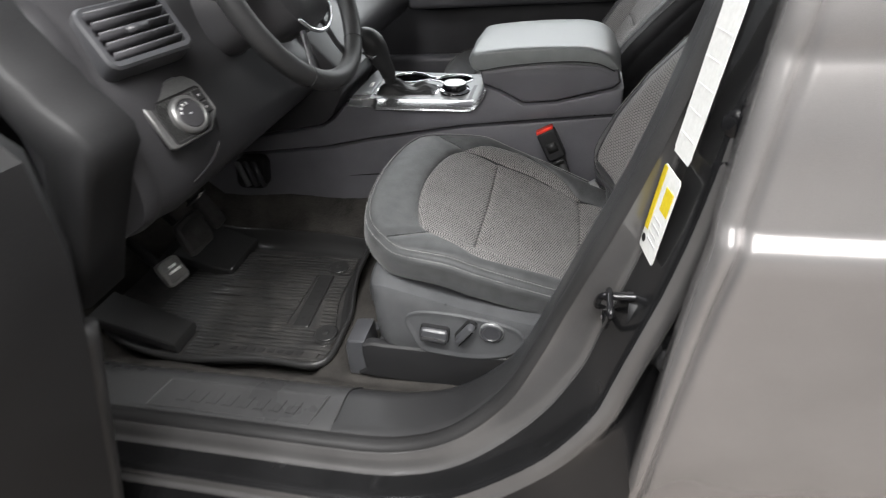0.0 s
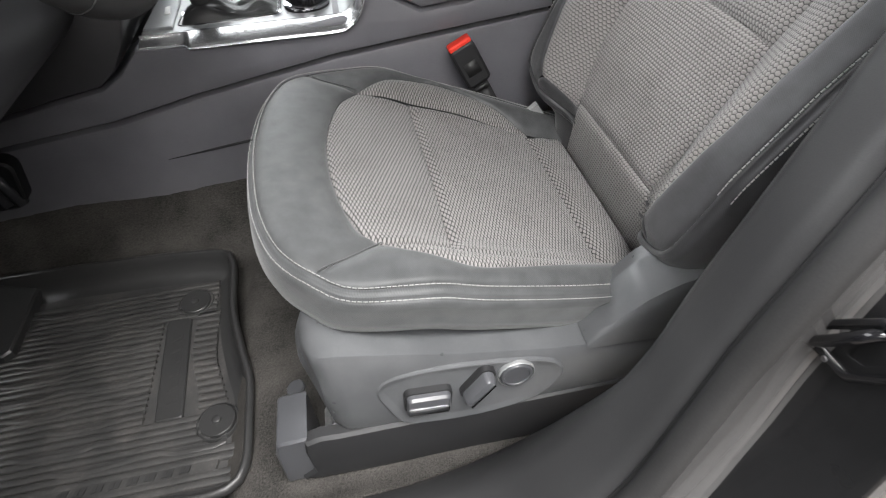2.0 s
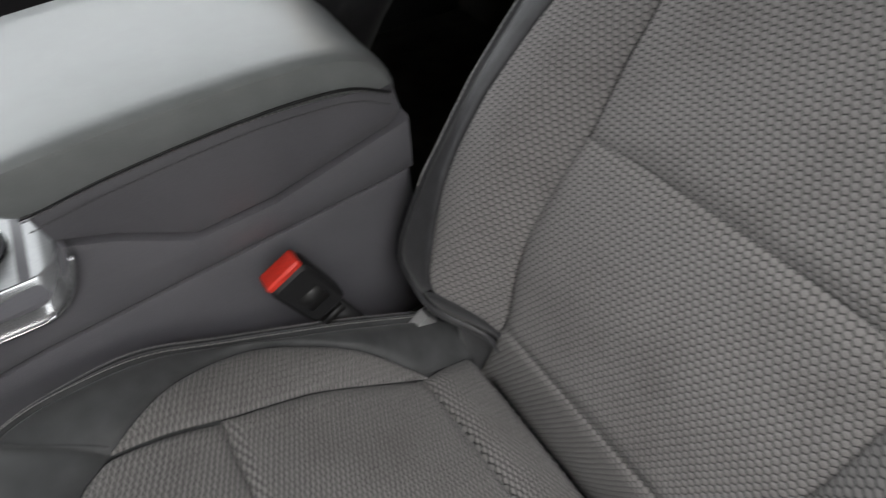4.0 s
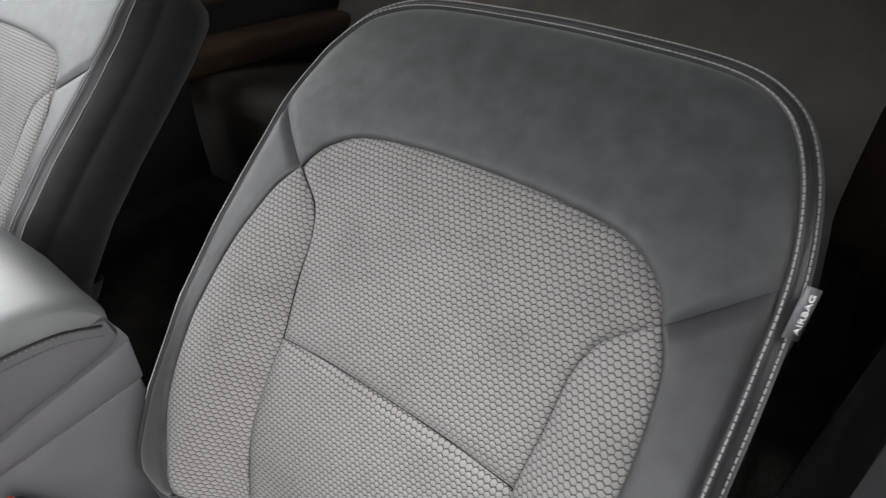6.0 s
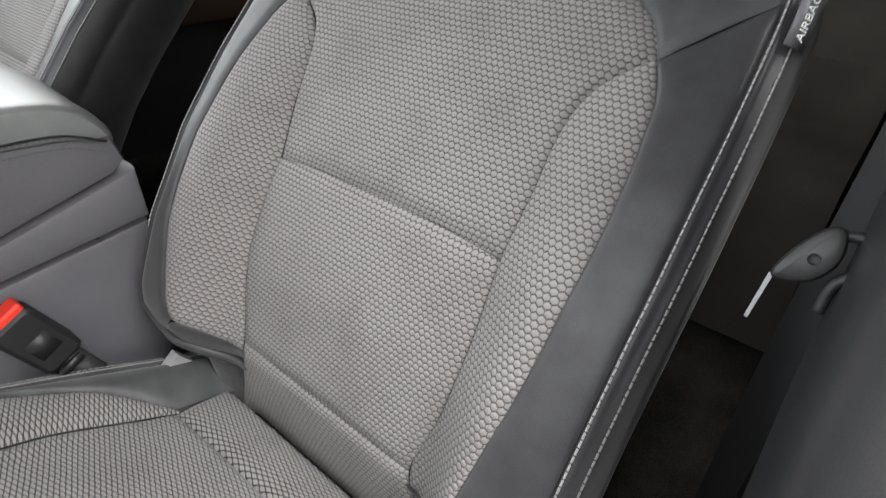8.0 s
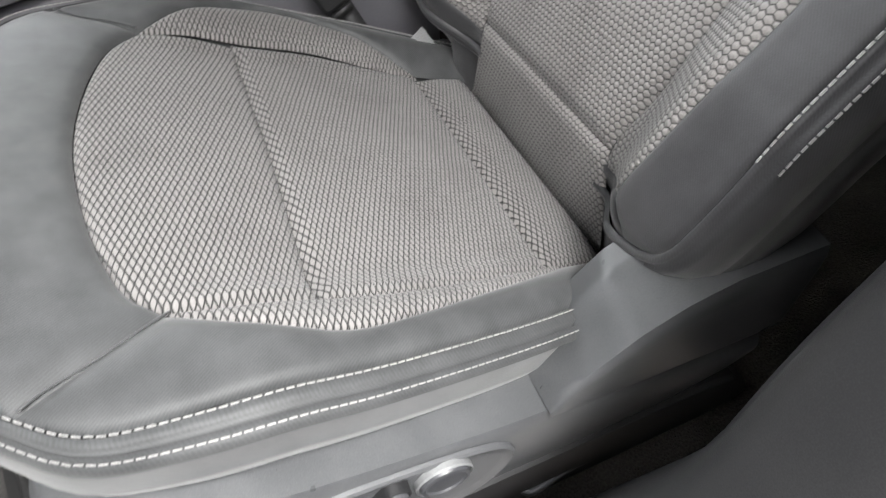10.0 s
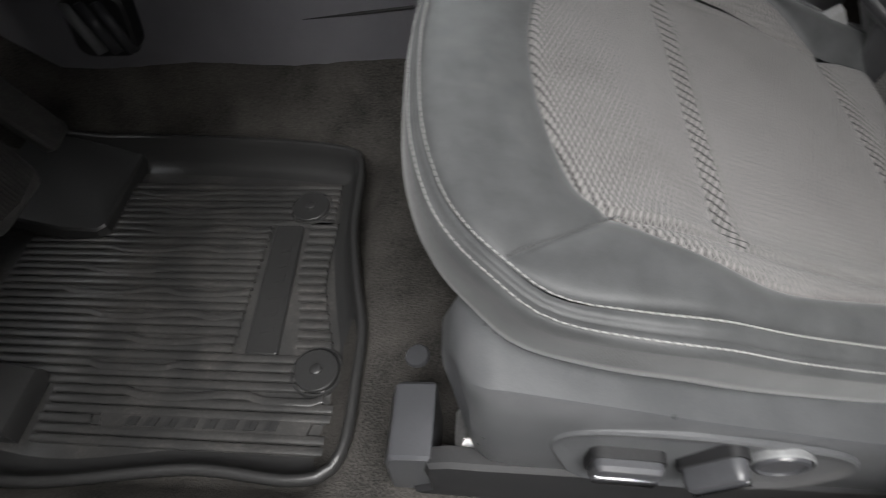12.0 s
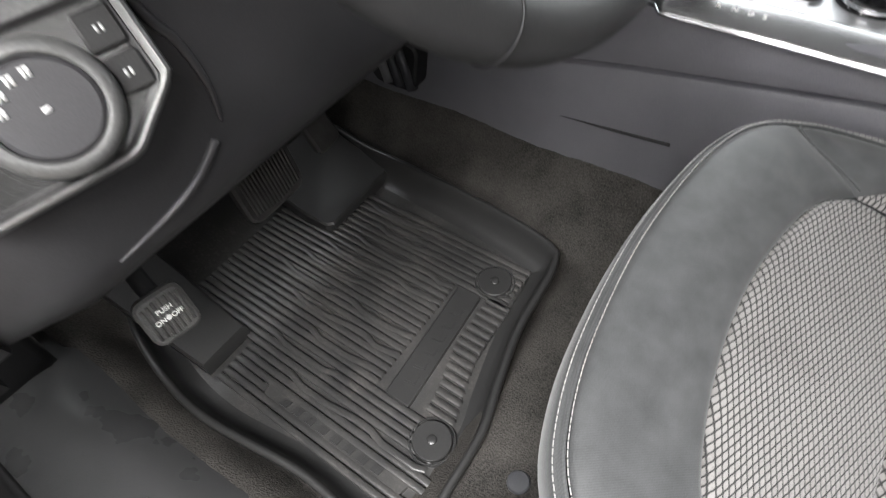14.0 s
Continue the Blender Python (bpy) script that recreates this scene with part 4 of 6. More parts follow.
emblem = thing("sill_emblem", (-0.2, -0.385, 0.095), "raised emblem panel moulded on the sill scuff plate", "emblem panel")
part("panel", prism("panel", [(-0.345 - 0.012, -0.413), (-0.064, -0.413), (-0.052, -0.352), (-0.345, -0.352)], [(0, 0.0895), (0, 0.0955), (0.002, 0.0975), (0.0045, 0.0958)], lambda a, b, h: (a, b, h), SILLTRIM), emblem)
letters_bars("raised_letter", 8, (-0.20, -0.384, 0.0965), (1, 0, 0), (0, 1, 0), (0, 0, 1), 0.018, 0.022, 0.010, SILLTRIM, emblem, 0.0013)

# striker and labels on the pillar face, which looks forward
striker = thing("door_striker", (0.385, -0.40, 0.36), "black steel door striker bolted to the pillar", "door striker")
part("plate", prism("plate", [(-0.026, -0.016), (-0.014, -0.030), (0.012, -0.030), (0.026, -0.014), (0.026, 0.016), (0.012, 0.030), (-0.014, 0.030), (-0.026, 0.016)], [(0, 0.0), (0, 0.004), (0.002, 0.006), (0.006, 0.0045)], lambda a, b, h: (0.3935 - h + 0.15 * b - 0.2 * a, -0.412 + a, 0.372 + b), PAINT_DK), striker)
guard_o = [(-0.375, 0.350), (-0.419, 0.352), (-0.460, 0.404), (-0.420, 0.405)]
guard = part("guard", tube("guard", line([(0.3545, a, b) for a, b in guard_o + guard_o[:1]], 40)[:-1], 0.0034, GLOSSBLACK, 8, True, 1.0, (1, 0, 0)), striker, "glossy black striker frame")
for y, z in ((-0.392, 0.3575), (-0.422, 0.398)):
    part("leg", tube("leg", [(0.356, y, z), (0.372, y + 0.002, z), (0.392, y + 0.004, z)], 0.0042, BLACK, 8), striker)
for y, z in ((-0.392, 0.3515), (-0.404, 0.3520)):
    part("rivet", lathe("rivet", [(0.0022, 0), (0.002, 0.0012), (0.0003, 0.0015)], (0.3515, y, z), (-1, 0, 0), STEEL_DK, 12), guard)
for y, z in ((-0.424, 0.352), (-0.398, 0.392)):
    part("bolt", lathe("bolt", [(0.0095, 0), (0.0095, 0.003), (0.0075, 0.0055), (0.0045, 0.0058), (0.0040, 0.0035), (0.0005, 0.0035)], (0.386, y, z), (-1, -0.1, 0.1), STEEL_DK, 24), striker, "dark steel bolt head")
part("loop", tube("loop", cat([(0.386, -0.386, 0.356), (0.360, -0.388, 0.357), (0.346, -0.396, 0.362), (0.345, -0.412, 0.384), (0.350, -0.420, 0.396), (0.364, -0.424, 0.399), (0.388, -0.424, 0.400)], 40), 0.0040, GLOSSBLACK, 10), striker, "glossy black bent striker loop")
part("flange", mesh("flange", *boxat((0.381, -0.436, 0.378), (0.007, 0, 0), (0, 0.0015, 0), (0, 0, 0.022)), BLACK), striker)


def pillar_sheet(y0, y1, z0, z1, lift=0.0):
    """A flat strip on the pillar's forward face between two heights."""
    def place(a, b, h):
        z = z0 + (z1 - z0) * b
        y = y0 + (y1 - y0) * a
        return (0.3865 + (z - 0.45) * 0.15 + (-0.392 - y) * 0.2 - h - lift, y, z)
    return place


decal = thing("tyre_label", (0.39, -0.42, 0.45), "white and yellow tyre pressure sticker on the pillar", "sticker")
sq = [(0.06, 0.0), (0.94, 0.0), (1, 0.04), (1, 0.96), (0.94, 1), (0.06, 1), (0, 0.96), (0, 0.04)]
part("paper", prism("paper", sq, [(0, 0.0), (0, 0.0006)], pillar_sheet(-0.392, -0.434, 0.447, 0.540, 0.004), PAPER), decal)
part("yellow_band", prism("yellow_band", [(0, 0), (1, 0), (1, 1), (0, 1)], [(0, 0.0), (0, 0.0005)], pillar_sheet(-0.393, -0.401, 0.470, 0.5385, 0.0048), YELLOW), decal, "yellow printed band")
part("yellow_box", prism("yellow_box", [(0, 0), (1, 0), (1, 1), (0, 1)], [(0, 0.0), (0, 0.0005)], pillar_sheet(-0.412, -0.430, 0.500, 0.524, 0.0048), YELLOW), decal, "yellow printed square")
for k in range(4):
    part("print_bar", prism("print_bar", [(0, 0), (1, 0), (1, 1), (0, 1)], [(0, 0.0), (0, 0.0003)], pillar_sheet(-0.406, -0.428 + 0.004 * (k % 2), 0.463 + 0.008 * k, 0.4655 + 0.008 * k, 0.0048), FAINT), decal)
part("round_mark", lathe("round_mark", [(0.0045, 0.0), (0.0045, 0.0003), (0.0028, 0.0003), (0.0026, 0.0)], pillar_sheet(-0.392, -0.434, 0.447, 0.540, 0.0048)(0.16, 0.13, 0), (-1, -0.2, 0.15), BLACK, 20), decal, "black printed ring")
decal2 = thing("certification_label", (0.41, -0.42, 0.62), "long white certification sticker on the pillar", "sticker")
part("paper", prism("paper", sq, [(0, 0.0), (0, 0.0006)], pillar_sheet(-0.399, -0.436, 0.556, 0.700, 0.004), PAPER), decal2)
for k in range(5):
    part("print_bar", prism("print_bar", [(0, 0), (1, 0), (1, 1), (0, 1)], [(0, 0.0), (0, 0.0003)], pillar_sheet(-0.403, -0.431 + 0.005 * (k % 2), 0.575 + 0.022 * k, 0.5765 + 0.022 * k, 0.0047), PALEPRINT), decal2)

# rear door, closed, with a crease along it
door = thing("rear_door", (0.9, -0.48, 0.0), "closed rear car door in grey metallic paint", "car door")
prof = [(0.10, -0.475), (0.16, -0.492), (0.28, -0.499), (0.40, -0.505), (0.46, -0.510), (0.500, -0.5155), (0.516, -0.5165), (0.527, -0.514), (0.533, -0.507), (0.542, -0.5055), (0.60, -0.505), (0.662, -0.503), (0.668, -0.500), (0.675, -0.5025), (0.70, -0.500), (0.78, -0.492)]
prof = [(0.0, -0.44), (-0.2, -0.44)][::-1] + prof
cols = np.r_[0.0, 0.003, 0.010, np.linspace(0.03, 0.95, 16)]
rows = []
for z, y in prof:
    x0 = np.interp(z, [-0.2, 0.163, 0.422, 0.523, 0.617, 0.701, 0.8], [0.40, 0.412, 0.431, 0.440, 0.447, 0.455, 0.465])
    rows.append([(x0 + c, y + (0.012 if k == 0 else 0.003 if k == 1 else 0), z) for k, c in enumerate(cols)])
part("outer_panel", sheet("outer_panel", rows, PAINT), door)
rows = [[(np.interp(z, [-0.2, 0.163, 0.422, 0.523, 0.617, 0.701, 0.8], [0.40, 0.412, 0.431, 0.440, 0.447, 0.455, 0.465]) + dx, y + dy, z) for dx, dy in ((-0.004, 0.036), (0.004, 0.05), (0.02, 0.06), (0.08, 0.07))] for z, y in prof]
rows2 = [[(np.interp(z, [-0.2, 0.163, 0.422, 0.523, 0.617, 0.701, 0.8], [0.40, 0.412, 0.431, 0.440, 0.447, 0.455, 0.465]) + dx, y + dy, z) for dx, dy in ((0.0005, 0.010), (-0.0015, 0.009), (-0.004, 0.006), (-0.008, 0.006), (-0.013, 0.010), (-0.016, 0.018), (-0.016, 0.036), (-0.004, 0.040))] for z, y in prof]
part("front_flange", sheet("front_flange", rows2, PAINT), door, "painted folded front edge")
part("door_edge", sheet("door_edge", rows, BLACK), door)
for z in (0.585, 0.11):
    xh = float(np.interp(z, [0.1, 0.6], [0.402, 0.437]))
    hinge = part("hinge", prism("hinge", rrect(0.040, 0.075, 0.010), [(0, 0), (0, 0.006), (0.002, 0.008)], lambda a, b, h: (xh + 0.3 * a, -0.446 + 0.9 * a - h, z + b), GLOSSBLACK), door, "black hinge with bolt heads")
    for dz in (-0.02, 0.018):
        part("bolt", lathe("bolt", [(0.011, 0), (0.011, 0.006), (0.007, 0.008), (0.0005, 0.0085)], (xh - 0.002, -0.450, z + dz), (-0.4, -1, 0), GLOSSBLACK), hinge)
stop = thing("rubber_stop", (0.43, -0.44, 0.36), "black rubber door stop in the gap", "door stop")
part("buffer", lathe("buffer", [(0.018, 0), (0.019, 0.008), (0.015, 0.012), (0.016, 0.022), (0.010, 0.028), (0.0005, 0.029)], (0.430, -0.435, 0.335), (-0.6, -1, 0.1), BLACK), stop)

# ---- rubber mat ----
mat_t = thing("floor_mat", (-0.35, -0.03, 0.005), "black rubber floor mat with raised ribs and walls, dusty", "floor mat")
mo = cat([(-0.655, 0.165), (-0.507, 0.180), (-0.313, 0.174), (-0.185, 0.158), (-0.160, 0.130), (-0.152, 0.03), (-0.134, -0.051), (-0.121, -0.10), (-0.118, -0.16), (-0.120, -0.225), (-0.150, -0.244), (-0.25, -0.240), (-0.388, -0.258), (-0.48, -0.252), (-0.57, -0.228), (-0.63, -0.19), (-0.665, -0.12)], 160, True)
wall = [(0.028, 0.010), (0.016, 0.012), (0.006, 0.020), (0.0, 0.040), (-0.002, 0.052), (-0.006, 0.055), (-0.010, 0.052), (-0.011, 0.044), (-0.008, 0.040)]
ring = [np.c_[inset(mo, d), np.full(len(mo), h)] for d, h in wall]
part("mat_wall", sheet("mat_wall", ring, MATWALL, True, None, False), mat_t)
fl = inset(mo, 0.024)
part("mat_floor", mesh("mat_floor", [(x, y, 0.0105) for x, y in fl], [tuple(range(len(fl)))], MATRUB, smooth=False), mat_t)


def rib(path, w=0.0044, h=0.0062):
    p = np.array(path, float)
    rows = []
    for dy, dz in ((-w, 0.0), (-w * 0.97, h - 0.0008), (-w * 0.80, h), (w * 0.80, h), (w * 0.97, h - 0.0008), (w, 0.0)):
        rows.append([(x, y + dy, 0.010 + dz) for x, y in p])
    return sheet("rib", rows, MATRUB)


rnd = random.Random(4)
for k in range(34):
    y = 0.128 - k * 0.0104
    x0, x1 = -0.60, -0.185 + 0.05 * sm((0.0 - y) / 0.2)
    if y < -0.155:
        x0 = -0.44
    if -0.118 < y < 0.065:
        x1 = -0.262 + 0.0
    if k in (27, 28):
        x1 = -0.15
    pts, x = [(x0, y)], x0
    if k % 3 == 1:
        xj = rnd.uniform(-0.5, -0.33)
        for d in range(rnd.choice((1, 2))):
            pts += [(xj, y), (xj + 0.02, y - 0.0052), (xj + rnd.uniform(0.06, 0.09), y - 0.0052), (xj + 0.105, y)]
            xj += 0.13
    if abs(y + 0.1945) < 0.008:
        x1 = -0.385
    pts = [q for q in pts if q[0] < x1 - 0.01] + [(x1, y)]
    part("rib", rib(pts, h=0.0066 if k % 3 == 1 else 0.0062), mat_t)
for k in range(15):
    y = 0.062 - k * 0.0118
    part("rib", rib([(-0.212 + 0.02 * sm(-y / 0.1), y), (-0.178 + 0.032 * sm(-y / 0.15), y)], 0.0042), mat_t)
part("badge_block", prism("badge_block", rrect(0.036, 0.178, 0.004), [(0, 0.009), (0, 0.0150), (0.0015, 0.0165)], lambda a, b, h: (-0.234 + a + 0.06 * -b, -0.028 + b, h), MATWALL), mat_t)
letters_bars("raised_letter", 6, (-0.232, -0.03, 0.0165), (-0.06, 1, 0), (1, 0.0, 0), (0, 0, 1), 0.014, 0.014, 0.008, MATWALL, mat_t)
part("name_lane", prism("name_lane", [(-0.372, -0.2035), (-0.160, -0.2020), (-0.156, -0.1860), (-0.378, -0.1860)], [(0, 0.0095), (0, 0.0150), (0.0012, 0.0160)], lambda a, b, h: (a, b, h), MATRUB), mat_t)
letters_bars("raised_letter", 8, (-0.268, -0.1945, 0.0160), (1, 0.01, 0), (0, 1, 0), (0, 0, 1), 0.0120, 0.0095, 0.0085, MATWALL, mat_t, 0.0012)
for x, y in ((-0.163, -0.134), (-0.218, 0.090)):
    kn = part("retainer_knob", lathe("retainer_knob", [(0.0280, 0.0), (0.0280, 0.0065), (0.0272, 0.0078), (0.0258, 0.0078), (0.0252, 0.0040), (0.0238, 0.0040), (0.0232, 0.0098), (0.0222, 0.0108), (0.0062, 0.0106), (0.0058, 0.0128), (0.0045, 0.0136), (0.0005, 0.0138)], (x, y, 0.0095), (0, 0, 1), MATWALL), mat_t, "round black mat retainer knob")
part("foot_rest", prism("foot_rest", [(-0.62, -0.235), (-0.452, -0.222), (-0.452, -0.150), (-0.62, -0.150)], [(0, 0.012), (0, 0.030), (0.004, 0.034)], lambda a, b, h: (a, b, h + max(0, -0.452 - a) * 0.42), MATWALL), mat_t)
part("ramp_mat", sheet("ramp_mat", [[(x, y, 0.011 + max(0, -0.575 - x) * 0.75 + 0.002) for y in np.linspace(-0.15, 0.155, 20)] for x in np.linspace(-0.80, -0.55, 14)], MATRUB, flip=True), mat_t)
part("heel_step", prism("heel_step", [(-0.62, 0.032), (-0.52, 0.032), (-0.482, 0.036), (-0.472, 0.046), (-0.472, 0.10), (-0.474, 0.175), (-0.482, 0.184), (-0.62, 0.186)], [(0, 0.010), (0.002, 0.026), (0.005, 0.029), (0.010, 0.029)], lambda a, b, h: (a, b, h + max(0, -0.50 - a) * 0.35), MATWALL), mat_t, "smooth raised step under the pedals")

# carpet clip and the rail with its end cover
clip = thing("carpet_clip", (-0.055, -0.124, 0.036), "round dark grey push clip in the carpet", "clip")
part("head", lathe("head", [(0.0125, 0.0), (0.0125, 0.003), (0.011, 0.005), (0.007, 0.0058), (0.0005, 0.006)], (-0.056, -0.124, 0.037), (-0.2, 0, 1), PLASTIC_LT), clip)
for y, grp in ((-0.215, 1), (0.19, 1)):
    rail = thing("seat_rail", (0.15, y, 0.036), "steel seat rail with black plastic cover, on the carpet", "seat rail", "seat rails")
    part("rail_channel", prism("rail_channel", rrect(0.45, 0.034, 0.006), [(0, 0.04), (0, 0.088), (0.008, 0.090), (0.008, 0.080)], lambda a, b, h: (0.215 + a, y + b, h + 0.01), STEEL), rail, "bare zinc-plated steel channel")
    cv = cat([(-0.030, 0.040), (-0.030, 0.060), (-0.028, 0.117), (0.02, 0.119), (0.20, 0.116), (0.42, 0.112), (0.47, 0.09), (0.47, 0.04), (0.2, 0.034)], 60, True)
    part("rail_cover", prism("rail_cover", cv, [(0, y - 0.022), (0, y - 0.034), (0.003, y - 0.038), (0.01, y - 0.039)], lambda a, b, h: (a, h, b), BLACK), rail)
    part("end_cover", prism("end_cover", [(-0.066, 0.036), (-0.064, 0.098), (-0.059, 0.115), (-0.054, 0.118), (-0.026, 0.119), (-0.026, 0.036)], [(0.003, y - 0.033), (0, y - 0.030), (0, y + 0.027), (0.003, y + 0.030)], lambda a, b, h: (a, h, b), PLASTIC_LT), rail, "grey plastic end cover")
wire = thing("seat_wiring", (0.25, -0.22, 0.04), "black wiring loom lying on the carpet under the seat", "cable")
part("cable", tube("cable", cat([(0.10, -0.25, 0.045), (0.14, -0.25, 0.056), (0.206, -0.249, 0.060), (0.257, -0.246, 0.062), (0.271, -0.256, 0.058), (0.313, -0.251, 0.06), (0.40, -0.25, 0.05)], 50), 0.0035, PLASTIC_LT, 8), wire, "pale edge piping")
flap = [[(x, y + 0.02 * math.sin(30 * x) * k * 0.3 + 0.07 * k, 0.056 + 0.05 * k) for k in (0, 0.3, 0.6, 1)] for x, y in zip(np.linspace(0.12, 0.38, 20), np.interp(np.linspace(0.12, 0.38, 20), [0.12, 0.257, 0.271, 0.40], [-0.25, -0.246, -0.255, -0.25]))]
part("felt_sleeve", sheet("felt_sleeve", flap, BLACK), wire, "black felt sleeve")

# ---- pedals ----


def pedal(name, label, c, right, up, w, h, ribs, along):
    c, right, up = np.array(c, float), np.array(right, float), np.array(up, float)
    right /= np.linalg.norm(right)
    up = up - right * (up @ right)
    up /= np.linalg.norm(up)
    face = np.cross(right, up)
    p = thing(name, tuple(c), label, "pedal")
    pad = part("pad", prism("pad", rrect(w, h, min(w, h) * 0.22), [(0.004, -0.012), (0, -0.009), (0, 0.0), (0.003, 0.003), (0.008, 0.0035)], lambda a, b, k: c + right * a + up * b + face * k, PEDALRUB), p, "ribbed black rubber pad" if ribs else "smooth worn plastic pad")
    for k in range(ribs):
        q = (k + 0.5) / ribs - 0.5
        o, d, l = (right * q * w * 0.84, up, h * 0.40) if along else (up * q * h * 0.84, right, w * 0.40)
        e = (right if along else up) * (w if along else h) * 0.84 / ribs * 0.28
        part("rib", mesh("rib", *boxat(c + o + face * 0.0035, d * l * (1 - 0.35 * abs(q)), e, face * 0.0014), PEDALRUB), pad)
    part("arm", tube("arm", cat([c - face * 0.01, c - face * 0.03 + up * 0.03, c + up * 0.12 - face * 0.06, c + up * 0.28 - face * 0.08], 16), 0.009, BLACK, 8), p)
    return p, c, right, up, face


pedal("brake_pedal", "black ribbed rubber brake pedal above the mat", (-0.483, -0.018, 0.173), (-0.12, 1.0, -0.10), (-0.30, 0.0, 0.95), 0.100, 0.078, 15, True)
pedal("accelerator_pedal", "long black accelerator pedal hanging over the mat", (-0.540, 0.112, 0.165), (-0.05, 1, 0.1), (-0.35, -0.1, 0.93), 0.046, 0.125, 0, True)
pb, c, right, up, face = pedal("parking_brake_pedal", "black parking brake pedal with white printed words", (-0.378, -0.222, 0.228), (0.15, 1.0, -0.06), (-0.5, 0.0, 0.85), 0.047, 0.049, 7, True)
for body, dy in (("PUSH", 0.0075), ("ON\u25cfOFF", -0.0015)):
    tx = bpy.data.curves.new("lettering", "FONT")
    tx.body, tx.size, tx.align_x, tx.align_y, tx.extrude = body, 0.0064, "CENTER", "CENTER", 0.0003
    tx.offset = 0.00018
    tx.materials.append(WHITE)
    to = new("lettering", tx)
    mw = Matrix((Vector(right), Vector(up), Vector(face))).transposed().to_4x4()
    mw.translation = Vector(c + face * 0.0062 + up * dy)
    to.matrix_basis = mw
    to.parent = pb
    to.matrix_parent_inverse = pb.matrix_basis.inverted()

# ---- centre console ----
con = thing("center_console", (0.0, 0.38, 0.05), "dark grey centre console with silver shifter panel", "console")


def xz(y0, y1, outline, mat, name, parent, label="", soft=0.004):
    return part(name, prism(name, outline, [(soft * 2, y0), (soft * 0.6, y0 + soft * 0.5), (0, y0 + soft * 1.6), (0, y1)], lambda a, b, h: (a, h, b), mat), parent, label)


lower = [(-0.75, 0.05), (0.42, 0.05), (0.405, 0.325), (0.25, 0.312), (0.066, 0.297), (-0.149, 0.265), (-0.274, 0.240), (-0.75, 0.20)]
xz(0.272, 0.50, lower, VINYL, "lower_side", con)
# a raised black tube stands in for the shade in a moulded groove
part("crease_shade", tube("crease_shade", cat([(-0.23, 0.2722, 0.169), (-0.16, 0.2720, 0.175), (-0.085, 0.2722, 0.182)], 20), np.interp(np.linspace(0, 1, 20), [0, 0.5, 1], [0.0006, 0.0022, 0.0026]), BLACK, 8), con)
upper = [(-0.75, 0.208), (-0.274, 0.250), (-0.149, 0.274), (0.066, 0.306), (0.25, 0.321), (0.405, 0.333), (0.405, 0.388), (0.385, 0.384), (0.27, 0.357), (0.201, 0.353), (0.152, 0.382), (0.118, 0.394), (0.104, 0.356), (-0.11, 0.345), (-0.205, 0.352), (-0.236, 0.322), (-0.27, 0.302), (-0.38, 0.285), (-0.75, 0.225)]
xz(0.262, 0.391, upper, VINYL, "upper_side", con, "dark grey grained side panel")
far_side = [(-0.75, 0.208), (-0.274, 0.250), (-0.149, 0.274), (0.066, 0.300), (0.120, 0.306), (0.25, 0.321), (0.405, 0.333), (0.405, 0.388), (0.385, 0.384), (0.27, 0.357), (0.201, 0.353), (0.152, 0.382), (0.118, 0.394), (0.116, 0.300), (-0.20, 0.270), (-0.236, 0.280), (-0.38, 0.270), (-0.75, 0.225)]
xz(0.391, 0.50, far_side, VINYL, "upper_side", con)
knee = [(-0.75, 0.232), (-0.38, 0.291), (-0.268, 0.308), (-0.240, 0.328), (-0.215, 0.362), (-0.19, 0.42), (-0.30, 0.55), (-0.75, 0.55)]
xz(0.256, 0.50, knee, DASH, "knee_panel", con)
# armrest
body_o = [(0.203, 0.3575), (0.27, 0.3615), (0.385, 0.388), (0.398, 0.40), (0.392, 0.425), (0.36, 0.440), (0.27, 0.444), (0.177, 0.438), (0.112, 0.428), (0.116, 0.400), (0.152, 0.386)]
xz(0.258, 0.50, body_o, VINYL, "armrest_box", con, "stitched dark grey vinyl armrest box", 0.006)
lid_o = cat([(0.104, 0.425), (0.086, 0.440), (0.089, 0.456), (0.108, 0.467), (0.18, 0.473), (0.27, 0.4745), (0.335, 0.471), (0.374, 0.457), (0.396, 0.430), (0.393, 0.414), (0.36, 0.430), (0.27, 0.438), (0.18, 0.434)], 80, True)
lid = part("armrest_lid", prism("armrest_lid", lid_o, [(0.0075, 0.2530), (0.0045, 0.2540), (0.0022, 0.2570), (0.0008, 0.262), (0.0, 0.272), (0, 0.30), (-0.003, 0.38), (0, 0.46), (0.001, 0.49), (0.006, 0.503), (0.016, 0.508)], lambda a, b, h: (a, h + (0.022 * sm((0.130 - a) / 0.045) ** 2 + 0.014 * sm((a - 0.355) / 0.04) ** 2) * sm((0.42 - h) / 0.1), b), VINYL_TOP), con, "padded grey vinyl armrest lid with its bright sheen put into the colour")
part("lid_seam", tube("lid_seam", cat([(0.112, 0.2545, 0.4300), (0.177, 0.2535, 0.4395), (0.27, 0.253, 0.4455), (0.344, 0.253, 0.4415), (0.384, 0.254, 0.425)], 60), 0.0012, BLACK, 6), lid)
for dz in (0.0, 0.009):
    sl = cat([(0.112, 0.2535, 0.428 - dz), (0.177, 0.2525, 0.4375 - dz), (0.27, 0.252, 0.4435 - dz), (0.344, 0.252, 0.4395 - dz), (0.384, 0.253, 0.423 - dz)], 60)
    part("stitching", stitches("stitching", sl, 0.005, (0.0017, 0.0005, 0.0005), GREY_THREAD), lid, "grey stitching")
xz(0.264, 0.50, [(0.350, 0.326), (0.354, 0.326), (0.346, 0.372), (0.342, 0.372)], BLACK, "panel_joint", con)
